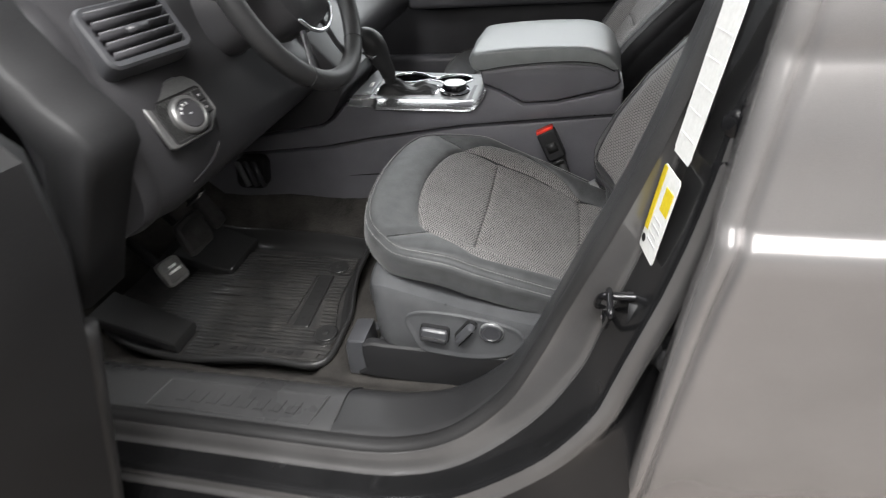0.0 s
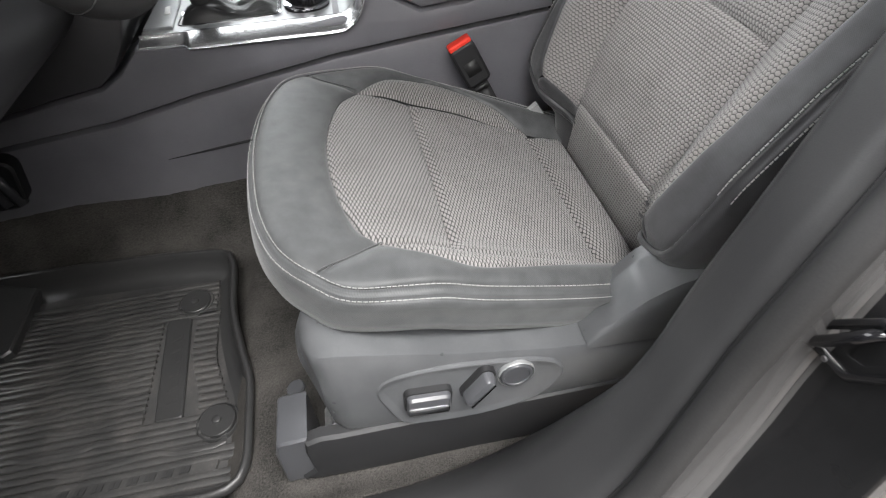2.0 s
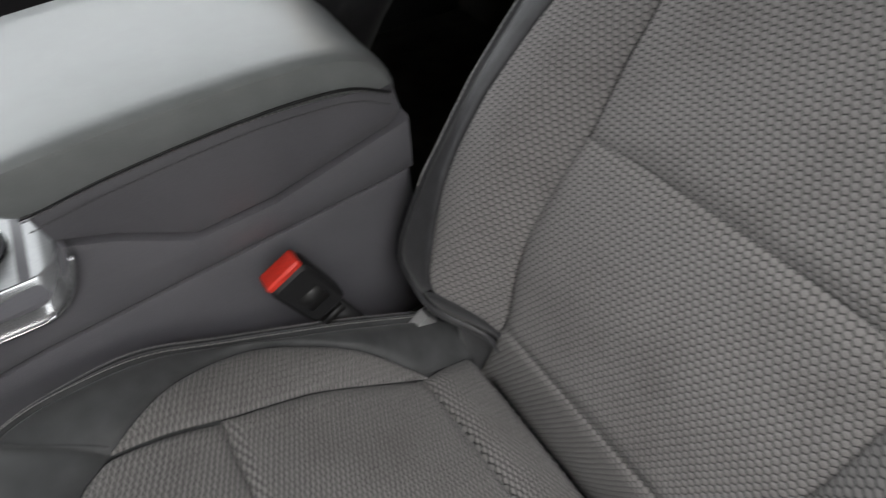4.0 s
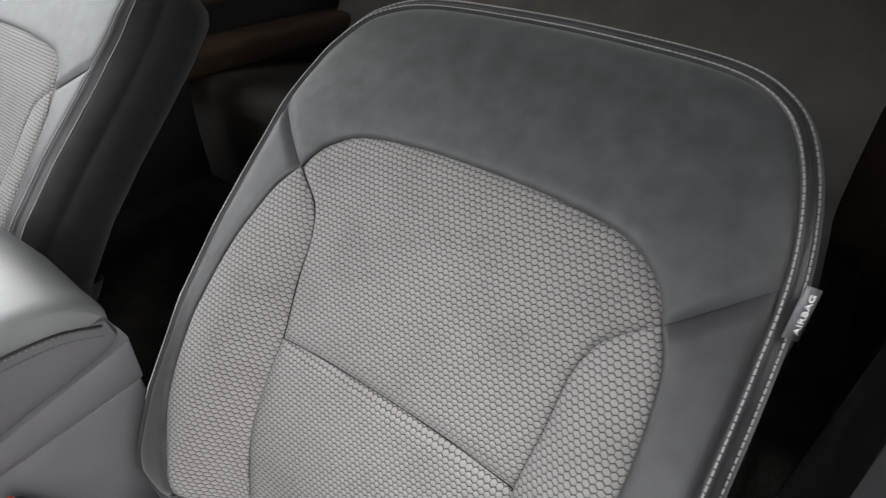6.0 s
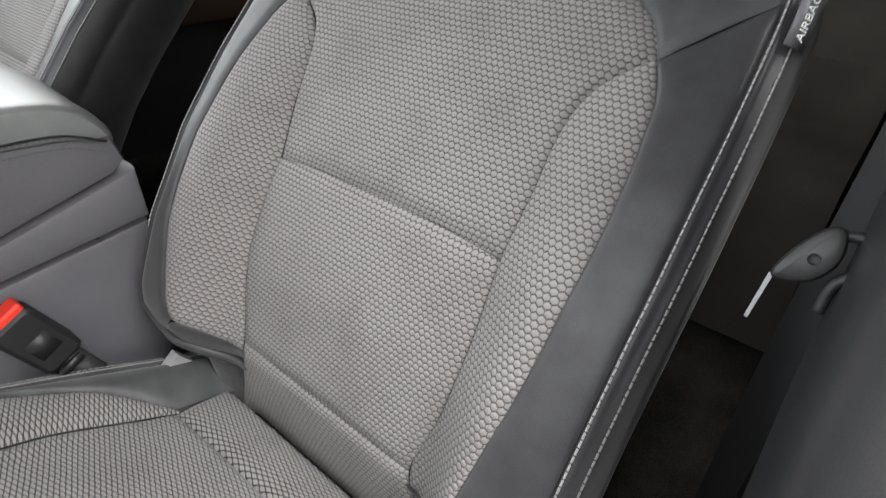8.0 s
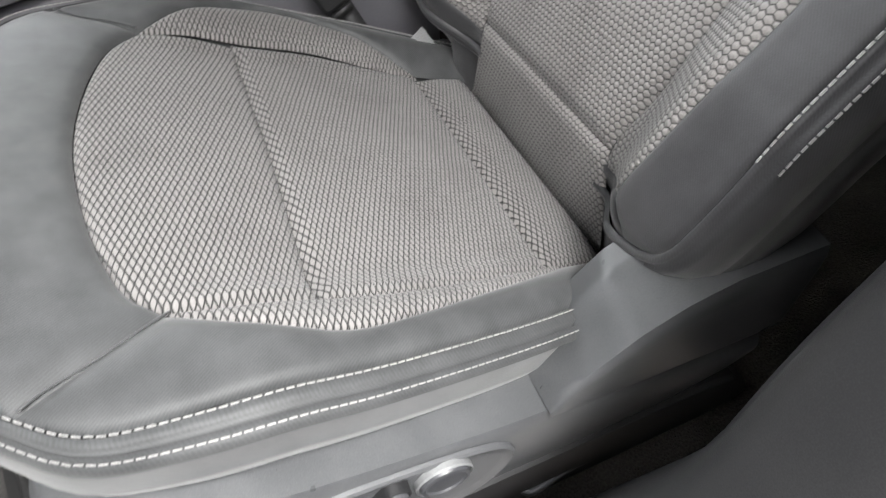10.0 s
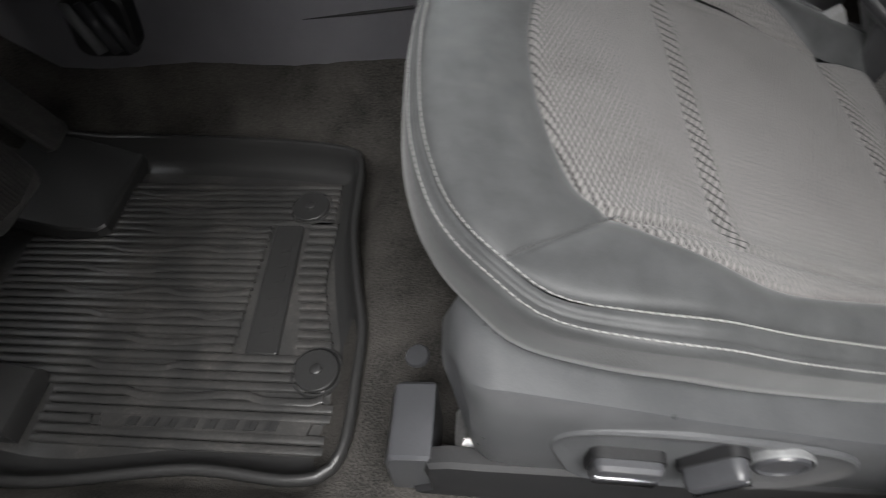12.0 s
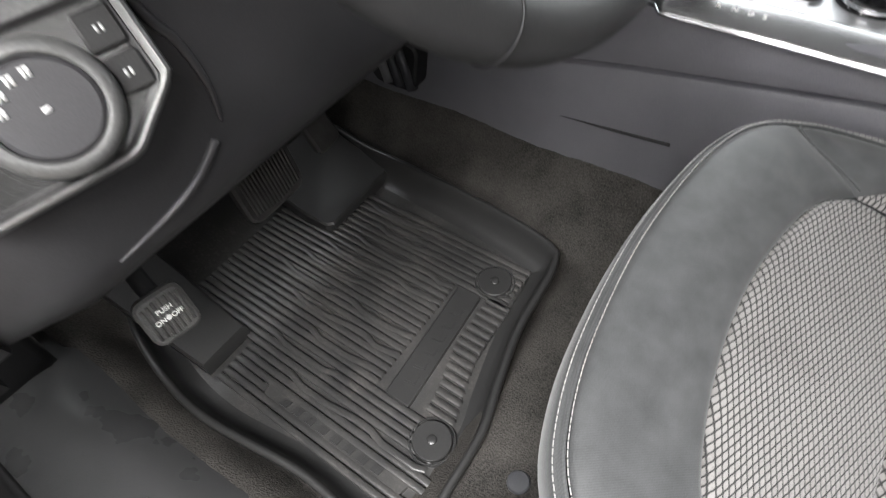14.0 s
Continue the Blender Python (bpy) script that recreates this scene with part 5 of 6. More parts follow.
# silver panel with its sloped front strip
DECKZ = lambda x: 0.357 - 0.02 * (x + 0.05)
plate_o = [(-0.200, 0.290), (0.086, 0.288), (0.090, 0.300), (0.090, 0.392), (-0.200, 0.392)]
pl = part("shifter_panel", prism("shifter_panel", plate_o, [(0, 0.335), (0, 0.3555), (0.0015, 0.357)], lambda a, b, h: (a, b, h - 0.02 * (a + 0.05)), SILVER), con, "satin silver shifter panel")
run = cat([(-0.200, 0.0), (-0.10, 0.0), (0.0, 0.0), (0.078, 0.0), (0.096, 0.005), (0.108, 0.015), (0.117, 0.030), (0.124, 0.048)], 90)
strip = [[(x, y + (0.015 * sm((-0.128 - x) / 0.012) if y < 0.28 else 0.0), DECKZ(x) + dz + up) for x, up in run] for y, dz in ((0.294, -0.001), (0.2915, 0.0012), (0.287, 0.0012), (0.272, -0.0022), (0.258, -0.0058), (0.2535, -0.0078), (0.2520, -0.0105), (0.2525, -0.0135), (0.262, -0.016))]
edge = part("front_strip", sheet("front_strip", strip, DARKCHROME, flip=True), pl, "polished silver edge strip with shift letters")
part("chrome_edge", tube("chrome_edge", [(x, 0.2522 + 0.015 * sm((-0.128 - x) / 0.012), DECKZ(x) - 0.0112 + up) for x, up in run], 0.0016, CHROME, 8), edge, "thin chrome lower edge")
for x, ch in ((-0.081, "R"), (-0.066, "N"), (-0.0515, "D"), (-0.039, "S")):
    tx = bpy.data.curves.new("lettering", "FONT")
    tx.body, tx.size, tx.align_x, tx.align_y, tx.extrude = ch, 0.0078, "CENTER", "CENTER", 0.0002
    tx.materials.append(WHITE)
    to = new("lettering", tx)
    to.matrix_basis = pose(x, 0.2735, DECKZ(x) - 0.0012, 13, 0, 0)
    to.parent = pl
end_run = cat([(0.084, 0.3555), (0.096, 0.358), (0.105, 0.366), (0.111, 0.380), (0.114, 0.398), (0.116, 0.425)], 24)
part("panel_end", sheet("panel_end", [[(x, y, z) for x, z in end_run] for y in np.linspace(0.292, 0.478, 12)], SILVER, flip=True), pl)
part("glove_lid", prism("glove_lid", [(-0.198, 0.306), (-0.156, 0.304), (-0.160, 0.400), (-0.166, 0.470), (-0.198, 0.484)], [(0, 0.352), (0, 0.3625), (0.002, 0.364)], lambda a, b, h: (a, b, h), SILVER), pl, "small silver bin lid")
part("lamp_mark", mesh("lamp_mark", *boxat((-0.172, 0.372, 0.3648), (0.004, 0.001, 0), (-0.002, 0.016, 0), (0, 0, 0.0006)), WHITE), pl)
well = part("shifter_well", prism("shifter_well", rrect(0.146, 0.066, 0.012), [(-0.003, 0.350), (-0.003, 0.3590), (-0.001, 0.3602), (0.001, 0.3585)], lambda a, b, h: (-0.077 + a, 0.346 + b, h), CHROME), pl, "chrome-edged shifter slot")
fold_rows = []
for q in np.linspace(-1, 1, 36):
    row = []
    for p in np.linspace(-1, 1, 22):
        x, y = -0.077 + 0.0715 * q, 0.346 + 0.0315 * p
        near = math.exp(-((x + 0.108) / 0.030) ** 2) * (1 - 0.55 * p * p)
        lobe = math.exp(-((x + 0.035) / 0.020) ** 2 - ((y - 0.352) / 0.022) ** 2)
        dip = 0.006 * math.cos(70 * (x + 0.1) + 18 * p * p) + 0.003 * math.sin(120 * x + 90 * y)
        rim = min(1.0, (1 - abs(q)) / 0.12) * min(1.0, (1 - abs(p)) / 0.2)
        row.append((x, y, 0.3575 + rim * (0.002 + 0.022 * near + 0.012 * lobe + max(0.0, dip) * 0.8)))
    fold_rows.append(row)
part("boot", sheet("boot", fold_rows, WHEELSKIN, flip=True), well, "creased black leather shifter boot")
st = np.array([(-0.112, 0.346, 0.366), (-0.116, 0.344, 0.392), (-0.120, 0.341, 0.412), (-0.126, 0.336, 0.432), (-0.132, 0.330, 0.452), (-0.139, 0.324, 0.470), (-0.150, 0.320, 0.482), (-0.164, 0.318, 0.481)])
lever = part("shift_lever", tube("shift_lever", cat(st, 40), np.interp(np.linspace(0, 1, 40), [0, 0.18, 0.21, 0.4, 0.6, 0.8, 0.95, 1], [0.014, 0.014, 0.017, 0.019, 0.025, 0.030, 0.027, 0.012]), WHEELSKIN, 20), con, "black leather shift lever with silver button")
part("button_ring", lathe("button_ring", [(0.0145, 0), (0.0145, 0.003), (0.012, 0.0045), (0.0105, 0.0025), (0.0005, 0.0025)], (-0.1385, 0.3035, 0.4600), (0.25, -0.95, 0.05), CHROME), lever, "chrome button ring")
dial = part("drive_dial", lathe("drive_dial", [(0.0350, 0), (0.0350, 0.006), (0.033, 0.0085), (0.0305, 0.0085), (0.0285, 0.0070), (0.0272, 0.021), (0.0255, 0.0235), (0.019, 0.024), (0.018, 0.0225), (0.0005, 0.0225)], (0.037, 0.346, 0.352), (0.05, -0.03, 1), GLOSSBLACK), con, "black drive mode dial with silver top")
part("dial_ring", lathe("dial_ring", [(0.0340, 0), (0.0335, 0.0035), (0.0295, 0.0050), (0.0285, 0.0)], (0.0374, 0.3458, 0.3595), (0.05, -0.03, 1), CHROME), dial, "chrome ring")
part("dial_top", lathe("dial_top", [(0.0250, 0.0), (0.0250, 0.0012), (0.0225, 0.002), (0.0180, 0.0021), (0.0172, 0.0013), (0.0005, 0.0013)], (0.0382, 0.3453, 0.3755), (0.05, -0.03, 1), STEEL), dial, "bright silver cap")
# double cup holder, two wells joined by a neck
cup_o = cat([(-0.140, 0.445), (-0.128, 0.470), (-0.096, 0.482), (-0.066, 0.470), (-0.045, 0.450), (-0.022, 0.445), (0.0, 0.460), (0.030, 0.466), (0.055, 0.450), (0.064, 0.428), (0.052, 0.406), (0.025, 0.397), (0.0, 0.405), (-0.022, 0.419), (-0.045, 0.426), (-0.068, 0.411), (-0.096, 0.403), (-0.126, 0.416)], 120, True)
cup = part("cup_holder", sheet("cup_holder", [[(x, y, DECKZ(x) + h) for x, y in inset(cup_o, d)] for d, h in ((-0.003, 0.0004), (-0.0022, 0.0022), (0.0, 0.0030), (0.0018, 0.0020), (0.0022, -0.003))], CHROME, True, None, False), con, "chrome double cup holder rim")
part("cup_well", sheet("cup_well", [[(x, y, z) for x, y in inset(cup_o, d)] for d, z in ((0.002, 0.356), (0.003, 0.325), (0.006, 0.302))], GLOSSBLACK, True, None, False), cup, "glossy black cup wells")
part("cup_floor", mesh("cup_floor", [(x, y, 0.3022) for x, y in inset(cup_o, 0.005)], [tuple(range(len(cup_o)))], BLACK, smooth=False), cup)
mid = np.interp(cup_o[:, 0], [-0.14, 0.064], [0.445, 0.428])
far = np.where(cup_o[:, 1] > mid, 0.490 - 0.10 * (cup_o[:, 0] + 0.1), 0.391)
part("cup_deck", sheet("cup_deck", [[(x, f, DECKZ(x) - 0.0003) for (x, y), f in zip(cup_o, far)], [(x, y, DECKZ(x) - 0.0003) for x, y in cup_o]], SILVER, True, None, True), con, "satin silver deck round the cup holders")
for x0, x1 in ((-0.20, -0.1395), (0.0635, 0.094)):
    part("deck_end", mesh("deck_end", [(x, y, DECKZ(x) - 0.0004) for x, y in ((x0, 0.391), (x1, 0.391), (x1, 0.490 - 0.10 * (x1 + 0.1)), (x0, 0.490 - 0.10 * (x0 + 0.1)))], [(0, 1, 2, 3)], SILVER, smooth=False), con)
# foot vent
vent = thing("foot_vent", (-0.49, 0.255, 0.15), "black foot vent with upright silver slat", "air vent")
part("frame", prism("frame", rrect(0.085, 0.085, 0.02), [(0, 0.262), (0, 0.236), (0.004, 0.233), (0.010, 0.236)], lambda a, b, h: (-0.487 + a + 0.2 * b, h + 0.012, 0.180 + b), BLACK), vent)
for k in range(3):
    part("slat", mesh("slat", *boxat((-0.507 + 0.022 * k, 0.245, 0.180), (0.004, 0.004, 0), (0.0, 0.004, 0), (-0.008, 0, 0.034)), SILVER if k == 0 else PLASTIC_LT), vent)
# buckle
bk = thing("seat_belt_buckle", (0.27, 0.22, 0.15), "black seat belt buckle with red release button beside the seat", "buckle")
bc, bu = np.array([0.250, 0.232, 0.310]), np.array([-0.42, 0.04, 0.9])
bu /= np.linalg.norm(bu)
br = np.array([0.87, 0.05, 0.48])
br -= bu * (br @ bu)
br /= np.linalg.norm(br)
bn = np.cross(bu, br)
body_b = part("body", prism("body", rrect(0.040, 0.068, 0.008), [(0.004, -0.014), (0, -0.011), (0, 0.008), (0.004, 0.011)], lambda a, b, h: bc + br * a + bu * (b - 0.036) - bn * h, BLACK), bk)
part("label_window", mesh("label_window", *boxat(bc - bu * 0.040 + bn * -0.0112, br * 0.011, bu * 0.011, bn * 0.0006), SEAL), body_b)
part("red_button", prism("red_button", rrect(0.037, 0.008, 0.003), [(0.001, -0.011), (0, -0.009), (0, 0.0075), (0.002, 0.0095)], lambda a, b, h: bc + br * a + bu * (b + 0.000) - bn * h, RED), body_b, "red release button")
part("strap", mesh("strap", *boxat(bc - bu * 0.125, br * 0.012, bu * 0.062, bn * 0.004), BLACK), bk)
part("stalk_clip", mesh("stalk_clip", *boxat(bc - bu * 0.0755 - br * 0.002 - bn * 0.010, br * 0.012, bu * 0.0035, bn * 0.002), SEAL), bk, "dark grey clip over the stalk")
trimpin = thing("seat_side_trim", (0.33, 0.2, 0.2), "grey plastic inboard seat trim with a bright edge", "seat trim")
part("plate", prism("plate", [(0.330, 0.196), (0.360, 0.219), (0.374, 0.197), (0.350, 0.182)], [(0, 0.180), (0, 0.192), (0.002, 0.194)], lambda a, b, h: (a, h, b), PALE), trimpin)

# ---- passenger seat, the same pattern ----
seat2 = copy_thing(driver_seat, pose(-0.028, 0.76, -0.026) @ driver_seat.matrix_basis)
seat2.scale = (1, -1, 1)

# ---- dashboard, steering wheel ----
dash = thing("dashboard", (-0.45, 0.0, 0.5), "black soft plastic dashboard with side vent and light switch", "dashboard")


def dash_prof(y):
    """The dash's section from under the knee to its top."""
    d = 0.05 * sm((y - 0.05) / 0.3)
    return [(-0.62, 0.30), (-0.46, 0.335), (-0.33, 0.365), (-0.262, 0.40), (-0.246, 0.46), (-0.252 - d, 0.52), (-0.262 - d, 0.575), (-0.275 - d, 0.60), (-0.290 - d, 0.655), (-0.32 - d, 0.70), (-0.40, 0.735), (-0.62, 0.76)]


rows = []
for y in np.linspace(-0.31, 1.05, 30):
    e = sm((y + 0.31) / 0.03)
    c = cat(dash_prof(y), 50)
    rows.append([(x - 0.02 * (1 - e), y, z) for x, z in c])
part("dash_body", sheet("dash_body", rows, DASH), dash)
end = cat(dash_prof(-0.31), 50)
part("dash_end", prism("dash_end", np.vstack([end, [(-0.62, 0.5)]]), [(0.006, -0.335), (0, -0.325), (0, -0.308)], lambda a, b, h: (a - 0.012, h, b), DASH), dash)
# edges of the knee panel on the dash
for nm_pts in ([(-0.166, 0.545), (-0.160, 0.523), (-0.154, 0.510), (-0.151, 0.495), (-0.150, 0.478), (-0.152, 0.458)], [(-0.160, 0.450), (-0.170, 0.442), (-0.182, 0.434), (-0.205, 0.426), (-0.240, 0.420)]):
    edge = []
    for y, z in cat(nm_pts, 30):
        c = cat(dash_prof(y), 50)
        edge.append((float(np.interp(z, c[:, 1], c[:, 0])) + 0.0008, y, z))
    part("panel_edge", tube("panel_edge", edge, np.interp(np.linspace(0, 1, 30), [0, 0.5, 1], [0.0030, 0.0028, 0.0010]), DASH, 8), dash)
# light switch
ko = np.array([-0.236, -0.224, 0.519])
kn = np.array([0.86, -0.18, 0.48])
kn /= np.linalg.norm(kn)
kr = np.cross((0, 0, 1), kn)
kr /= np.linalg.norm(kr)
ku = np.cross(kn, kr)
panel_sw = [(-0.046, 0.030), (-0.040, 0.0345), (0.041, 0.0345), (0.0455, 0.031), (0.0470, -0.006), (0.0440, -0.011), (0.021, -0.029), (0.014, -0.031), (-0.042, -0.031), (-0.046, -0.027)]
sw = part("light_switch", prism("light_switch", panel_sw, [(0, -0.03), (0, 0.0), (0.0015, 0.003), (0.004, 0.0012)], lambda a, b, h: ko + kr * a + ku * b + kn * h, SEAL), dash, "black light switch panel")
part("rotary_knob", lathe("rotary_knob", [(0.0209, 0.0), (0.0209, 0.009), (0.019, 0.0105), (0.0005, 0.0105)], ko, kn, DASH), sw, "black rotary knob with pale marks")
part("knob_ring", lathe("knob_ring", [(0.0288, 0.0), (0.0288, 0.006), (0.0280, 0.0085), (0.0262, 0.0108), (0.0240, 0.0118), (0.0222, 0.0115), (0.0212, 0.0102), (0.021, 0.0)], ko, kn, SATIN), sw, "satin silver knob ring")
for a in (160, 134, 108, 82):
    for d in (-0.0009, 0.0009):
        q = ko + kn * 0.0108 + (kr * math.cos(radians(a)) + ku * math.sin(radians(a))) * 0.0150 + kr * d
        part("print_mark", mesh("print_mark", *boxat(q, kr * 0.0008, ku * 0.0020, kn * 0.0002), FAINT), sw)
part("print_mark", mesh("print_mark", *boxat(ko + kn * 0.0108, kr * 0.0018, ku * 0.0011, kn * 0.0002), FAINT), sw)
for db in (0.0188, -0.0006):
    b = part("push_button", prism("push_button", rrect(0.0165, 0.0170, 0.002), [(0, 0.0), (0, 0.0028), (0.0012, 0.0036)], lambda a, bb, h: ko + kr * (a + 0.0353) + ku * (bb + db) + kn * h, SEAL), sw)
    for d in (-0.0012, 0.0012):
        part("print_mark", mesh("print_mark", *boxat(ko + kr * (0.0353 + d) + ku * db + kn * 0.0037, kr * 0.0006, ku * 0.0014, kn * 0.0002), FAINT), b)
bezel = [(-0.056, 0.050), (-0.050, 0.056), (0.018, 0.056), (0.036, 0.052), (0.047, 0.042), (0.0515, 0.032), (0.0525, -0.007), (0.0478, -0.0125), (0.0225, -0.0318), (0.0150, -0.0338), (-0.050, -0.0338), (-0.056, -0.029)]
part("switch_bezel", prism("switch_bezel", bezel, [(0.0015, -0.006), (0, -0.003), (0, -0.0015), (0.0012, 0.0008), (0.0030, 0.0018), (0.0050, 0.0012)], lambda a, b, h: ko + kr * a + ku * b + kn * h, SATIN), sw, "satin silver switch surround")
# side vent
vo = np.array([-0.262, -0.235, 0.640])
vn = np.array([0.80, -0.25, 0.55])
vn /= np.linalg.norm(vn)
vr = np.cross((0, 0, 1), vn)
vr /= np.linalg.norm(vr)
vu = np.cross(vn, vr)
sv = part("side_vent", prism("side_vent", rrect(0.13, 0.085, 0.015), [(0, -0.03), (0, 0.004), (0.003, 0.008), (0.010, 0.007), (0.011, -0.02)], lambda a, b, h: vo + vr * a + vu * b + vn * h, PLASTIC_LT), dash, "dark-framed side air vent")
for k in range(5):
    part("slat", mesh("slat", *boxat(vo + vu * (-0.028 + 0.014 * k) + vn * 0.002, vr * 0.052, vn * 0.010 + vu * 0.004, vu * 0.0012), PLASTIC), sv)
part("slider", mesh("slider", *boxat(vo + vn * 0.009, vr * 0.016, vu * 0.004, vn * 0.004), PLASTIC_LT), sv)
# bonnet release lever
hood = thing("bonnet_release", (-0.40, -0.11, 0.33), "black bonnet release lever with white symbol under the dash", "lever")
part("handle", prism("handle", rrect(0.05, 0.03, 0.008), [(0, 0), (0, 0.008), (0.003, 0.011)], lambda a, b, h: (-0.362 + b * 0.5 + h * 0.4, -0.122 + a, 0.323 + b * 0.5 - h * 0.2), BLACK), hood)
part("print_mark", mesh("print_mark", *boxat((-0.354, -0.119, 0.325), (0.003, 0, 0.004), (0, 0.005, 0), (0.0006, 0, -0.0004)), WHITE), hood)

# steering wheel
wheel = thing("steering_wheel", (-0.104, 0.0, 0.655), "black leather steering wheel with silver spoke trim", "steering wheel")
W = np.array([-0.146, -0.008, 0.673])
WD, WA = np.array([0.375, 0, -0.927]), np.array([0.927, 0, 0.375])


def on_wheel(r, a, h=0.0):
    """Angle from the bottom, towards the passenger side."""
    return W + r * (WD * math.cos(a) + EY * math.sin(a)) + WA * h


part("rim", tube("rim", [on_wheel(0.178, a) for a in np.linspace(0, 2 * np.pi, 96, endpoint=False)], 0.0165, WHEELSKIN, 18, True, 1.0, WA), wheel, "stitched black leather rim")
for a in (-0.62, 0.62, -1.9, 1.9):
    part("rim_joint", tube("rim_joint", [on_wheel(0.178 + 0.0168 * math.cos(q), a, 0.0168 * math.sin(q)) for q in np.linspace(0, 2 * np.pi, 24, endpoint=False)], 0.0007, BLACK, 6, True, 1.0, EY), wheel)
hub_o = cat([(-0.088, 0.0), (-0.070, 0.068), (0.0, 0.085), (0.070, 0.068), (0.088, 0.0), (0.066, -0.076), (0.0, -0.094), (-0.066, -0.076)], 48, True)
part("hub_bezel", tube("hub_bezel", cat([W + EY * a - WD * b + WA * 0.012 for a, b in ((-0.062, -0.070), (-0.038, -0.092), (0.0, -0.102), (0.038, -0.092), (0.062, -0.070))], 30), 0.0035, CHROME, 8), wheel, "chrome bezel under the hub")
part("hub", prism("hub", hub_o, [(0.0, -0.045), (0.0, -0.005), (0.006, 0.010), (0.02, 0.018), (0.045, 0.022)], lambda a, b, h: W + EY * a + WD * -b + WA * h, DASH), wheel, "black airbag hub")
for a0, sgn in ((math.pi / 2, 1), (-math.pi / 2, -1)):
    sp = [on_wheel(r, a0 + d, -0.012) for r, d in ((0.06, 0.25), (0.12, 0.14), (0.172, 0.10), (0.172, -0.22), (0.12, -0.26), (0.06, -0.5))]
    rows = [[q + WA * h for q in sp] for h in (-0.008, 0.006)]
    part("spoke", sheet("spoke", rows, DASH, True, None, False, True), wheel, "black spoke with switches", 0.003)
    for k in range(3):
        part("switch", mesh("switch", *boxat(on_wheel(0.115, a0 + sgn * 0.0 - 0.08 + 0.10 * (k - 1), -0.003), EY * 0.010, WD * 0.006, WA * 0.004), PLASTIC), wheel)
for sgn in (-1, 1):
    lo = [on_wheel(r, sgn * a, h) for r, a, h in ((0.06, 0.5, 0.0), (0.10, 0.42, -0.004), (0.14, 0.40, -0.008), (0.168, 0.42, -0.010))]
    part("lower_spoke", tube("lower_spoke", cat(lo, 24), 0.008, STEEL_DK, 12, False, 0.5, WA), wheel, "silver lower spoke")
column = thing("steering_column", (-0.10, 0.0, 0.55), "black plastic steering column shroud under the wheel", "steering column")
rows = []
for d, w, h in ((0.035, 0.045, 0.045), (0.06, 0.058, 0.056), (0.14, 0.064, 0.062), (0.26, 0.07, 0.07)):
    c = W - WA * d + WD * 0.012
    rows.append([c + EY * w * math.copysign(abs(math.cos(q)) ** 0.7, math.cos(q)) + WD * h * math.copysign(abs(math.sin(q)) ** 0.7, math.sin(q)) for q in np.linspace(0, 2 * np.pi, 40, endpoint=False)])
part("shroud", sheet("shroud", rows, DASH, True, None, True, True), column)
part("stalk", tube("stalk", cat([W - WA * 0.07 + EY * -0.05, W - WA * 0.06 + EY * -0.11 + WD * -0.01, W - WA * 0.05 + EY * -0.155 + WD * -0.02], 16), 0.008, BLACK, 10), column)

# ---- open front door edge and kick panel ----
kick = [(-0.62, 0.05), (-0.585, 0.06), (-0.56, 0.12), (-0.57, 0.30), (-0.50, 0.42), (-0.42, 0.46), (-0.40, 0.75), (-0.95, 0.75), (-0.95, 0.05)]
tagged(part("trim", prism("trim", kick, [(0.006, -0.318), (0, -0.326), (0, -0.42)], lambda a, b, h: (a, h, b), BLACK, 1.3)), "black plastic kick panel below the dash end", "kick panel", kind="structure")
pil = [(-0.66, -0.1), (-0.585, -0.1), (-0.585, 0.30), (-0.54, 0.46), (-0.50, 0.80), (-0.95, 0.80), (-0.95, -0.1)]
tagged(part("trim", prism("trim", pil, [(0.01, -0.50), (0, -0.49), (0, -0.43)], lambda a, b, h: (a, h, b), BLACK, 1.3)), "dark grey painted hinge pillar of the door opening", "hinge pillar", kind="structure")
fdoor = thing("front_door", (-0.62, -0.55, 0.0), "open front car door seen along its dark inner edge", "car door")
DOOR_Z, DOOR_X = [-0.20, 0.05, 0.11, 0.30, 0.41, 0.52, 0.60, 0.70], [-0.36, -0.30, -0.275, -0.205, -0.162, -0.125, -0.11, -0.105]


def door_place(a, b, h):
    """The trim's edge leans rearwards with its height."""
    return (a + float(np.interp(h, DOOR_Z, DOOR_X)) * sm((a + 0.55) / 0.45), b, h)


part("inner_panel", prism("inner_panel", cat([(-0.58, -0.53), (-0.30, -0.53), (-0.06, -0.545), (-0.012, -0.56), (0.0, -0.585), (-0.01, -0.64), (-0.05, -0.9), (-0.08, -1.42), (-0.60, -1.45)], 70, True), [(0.03, -0.20), (0.008, -0.19), (0, -0.16), (0, 0.05), (0, 0.2), (0, 0.30), (0, 0.42), (0, 0.52), (0.006, 0.62), (0.03, 0.66)], door_place, BLACK), fdoor)
part("edge_strip", tube("edge_strip", [door_place(-0.012, -0.568, z) for z in np.linspace(-0.15, 0.43, 30)], 0.013, SEAL, 12), fdoor, "dark rubber strip along the door edge")
block("outer_skin", (-0.68, -1.47, -0.12), (-0.62, -0.53, 0.74), PAINT, fdoor, 0.012)
part("edge_seal", tube("edge_seal", cat([(-0.50, -0.55, -0.06), (-0.492, -0.545, 0.2), (-0.50, -0.545, 0.45), (-0.52, -0.55, 0.70)], 30), 0.010, BLACK, 10), fdoor)

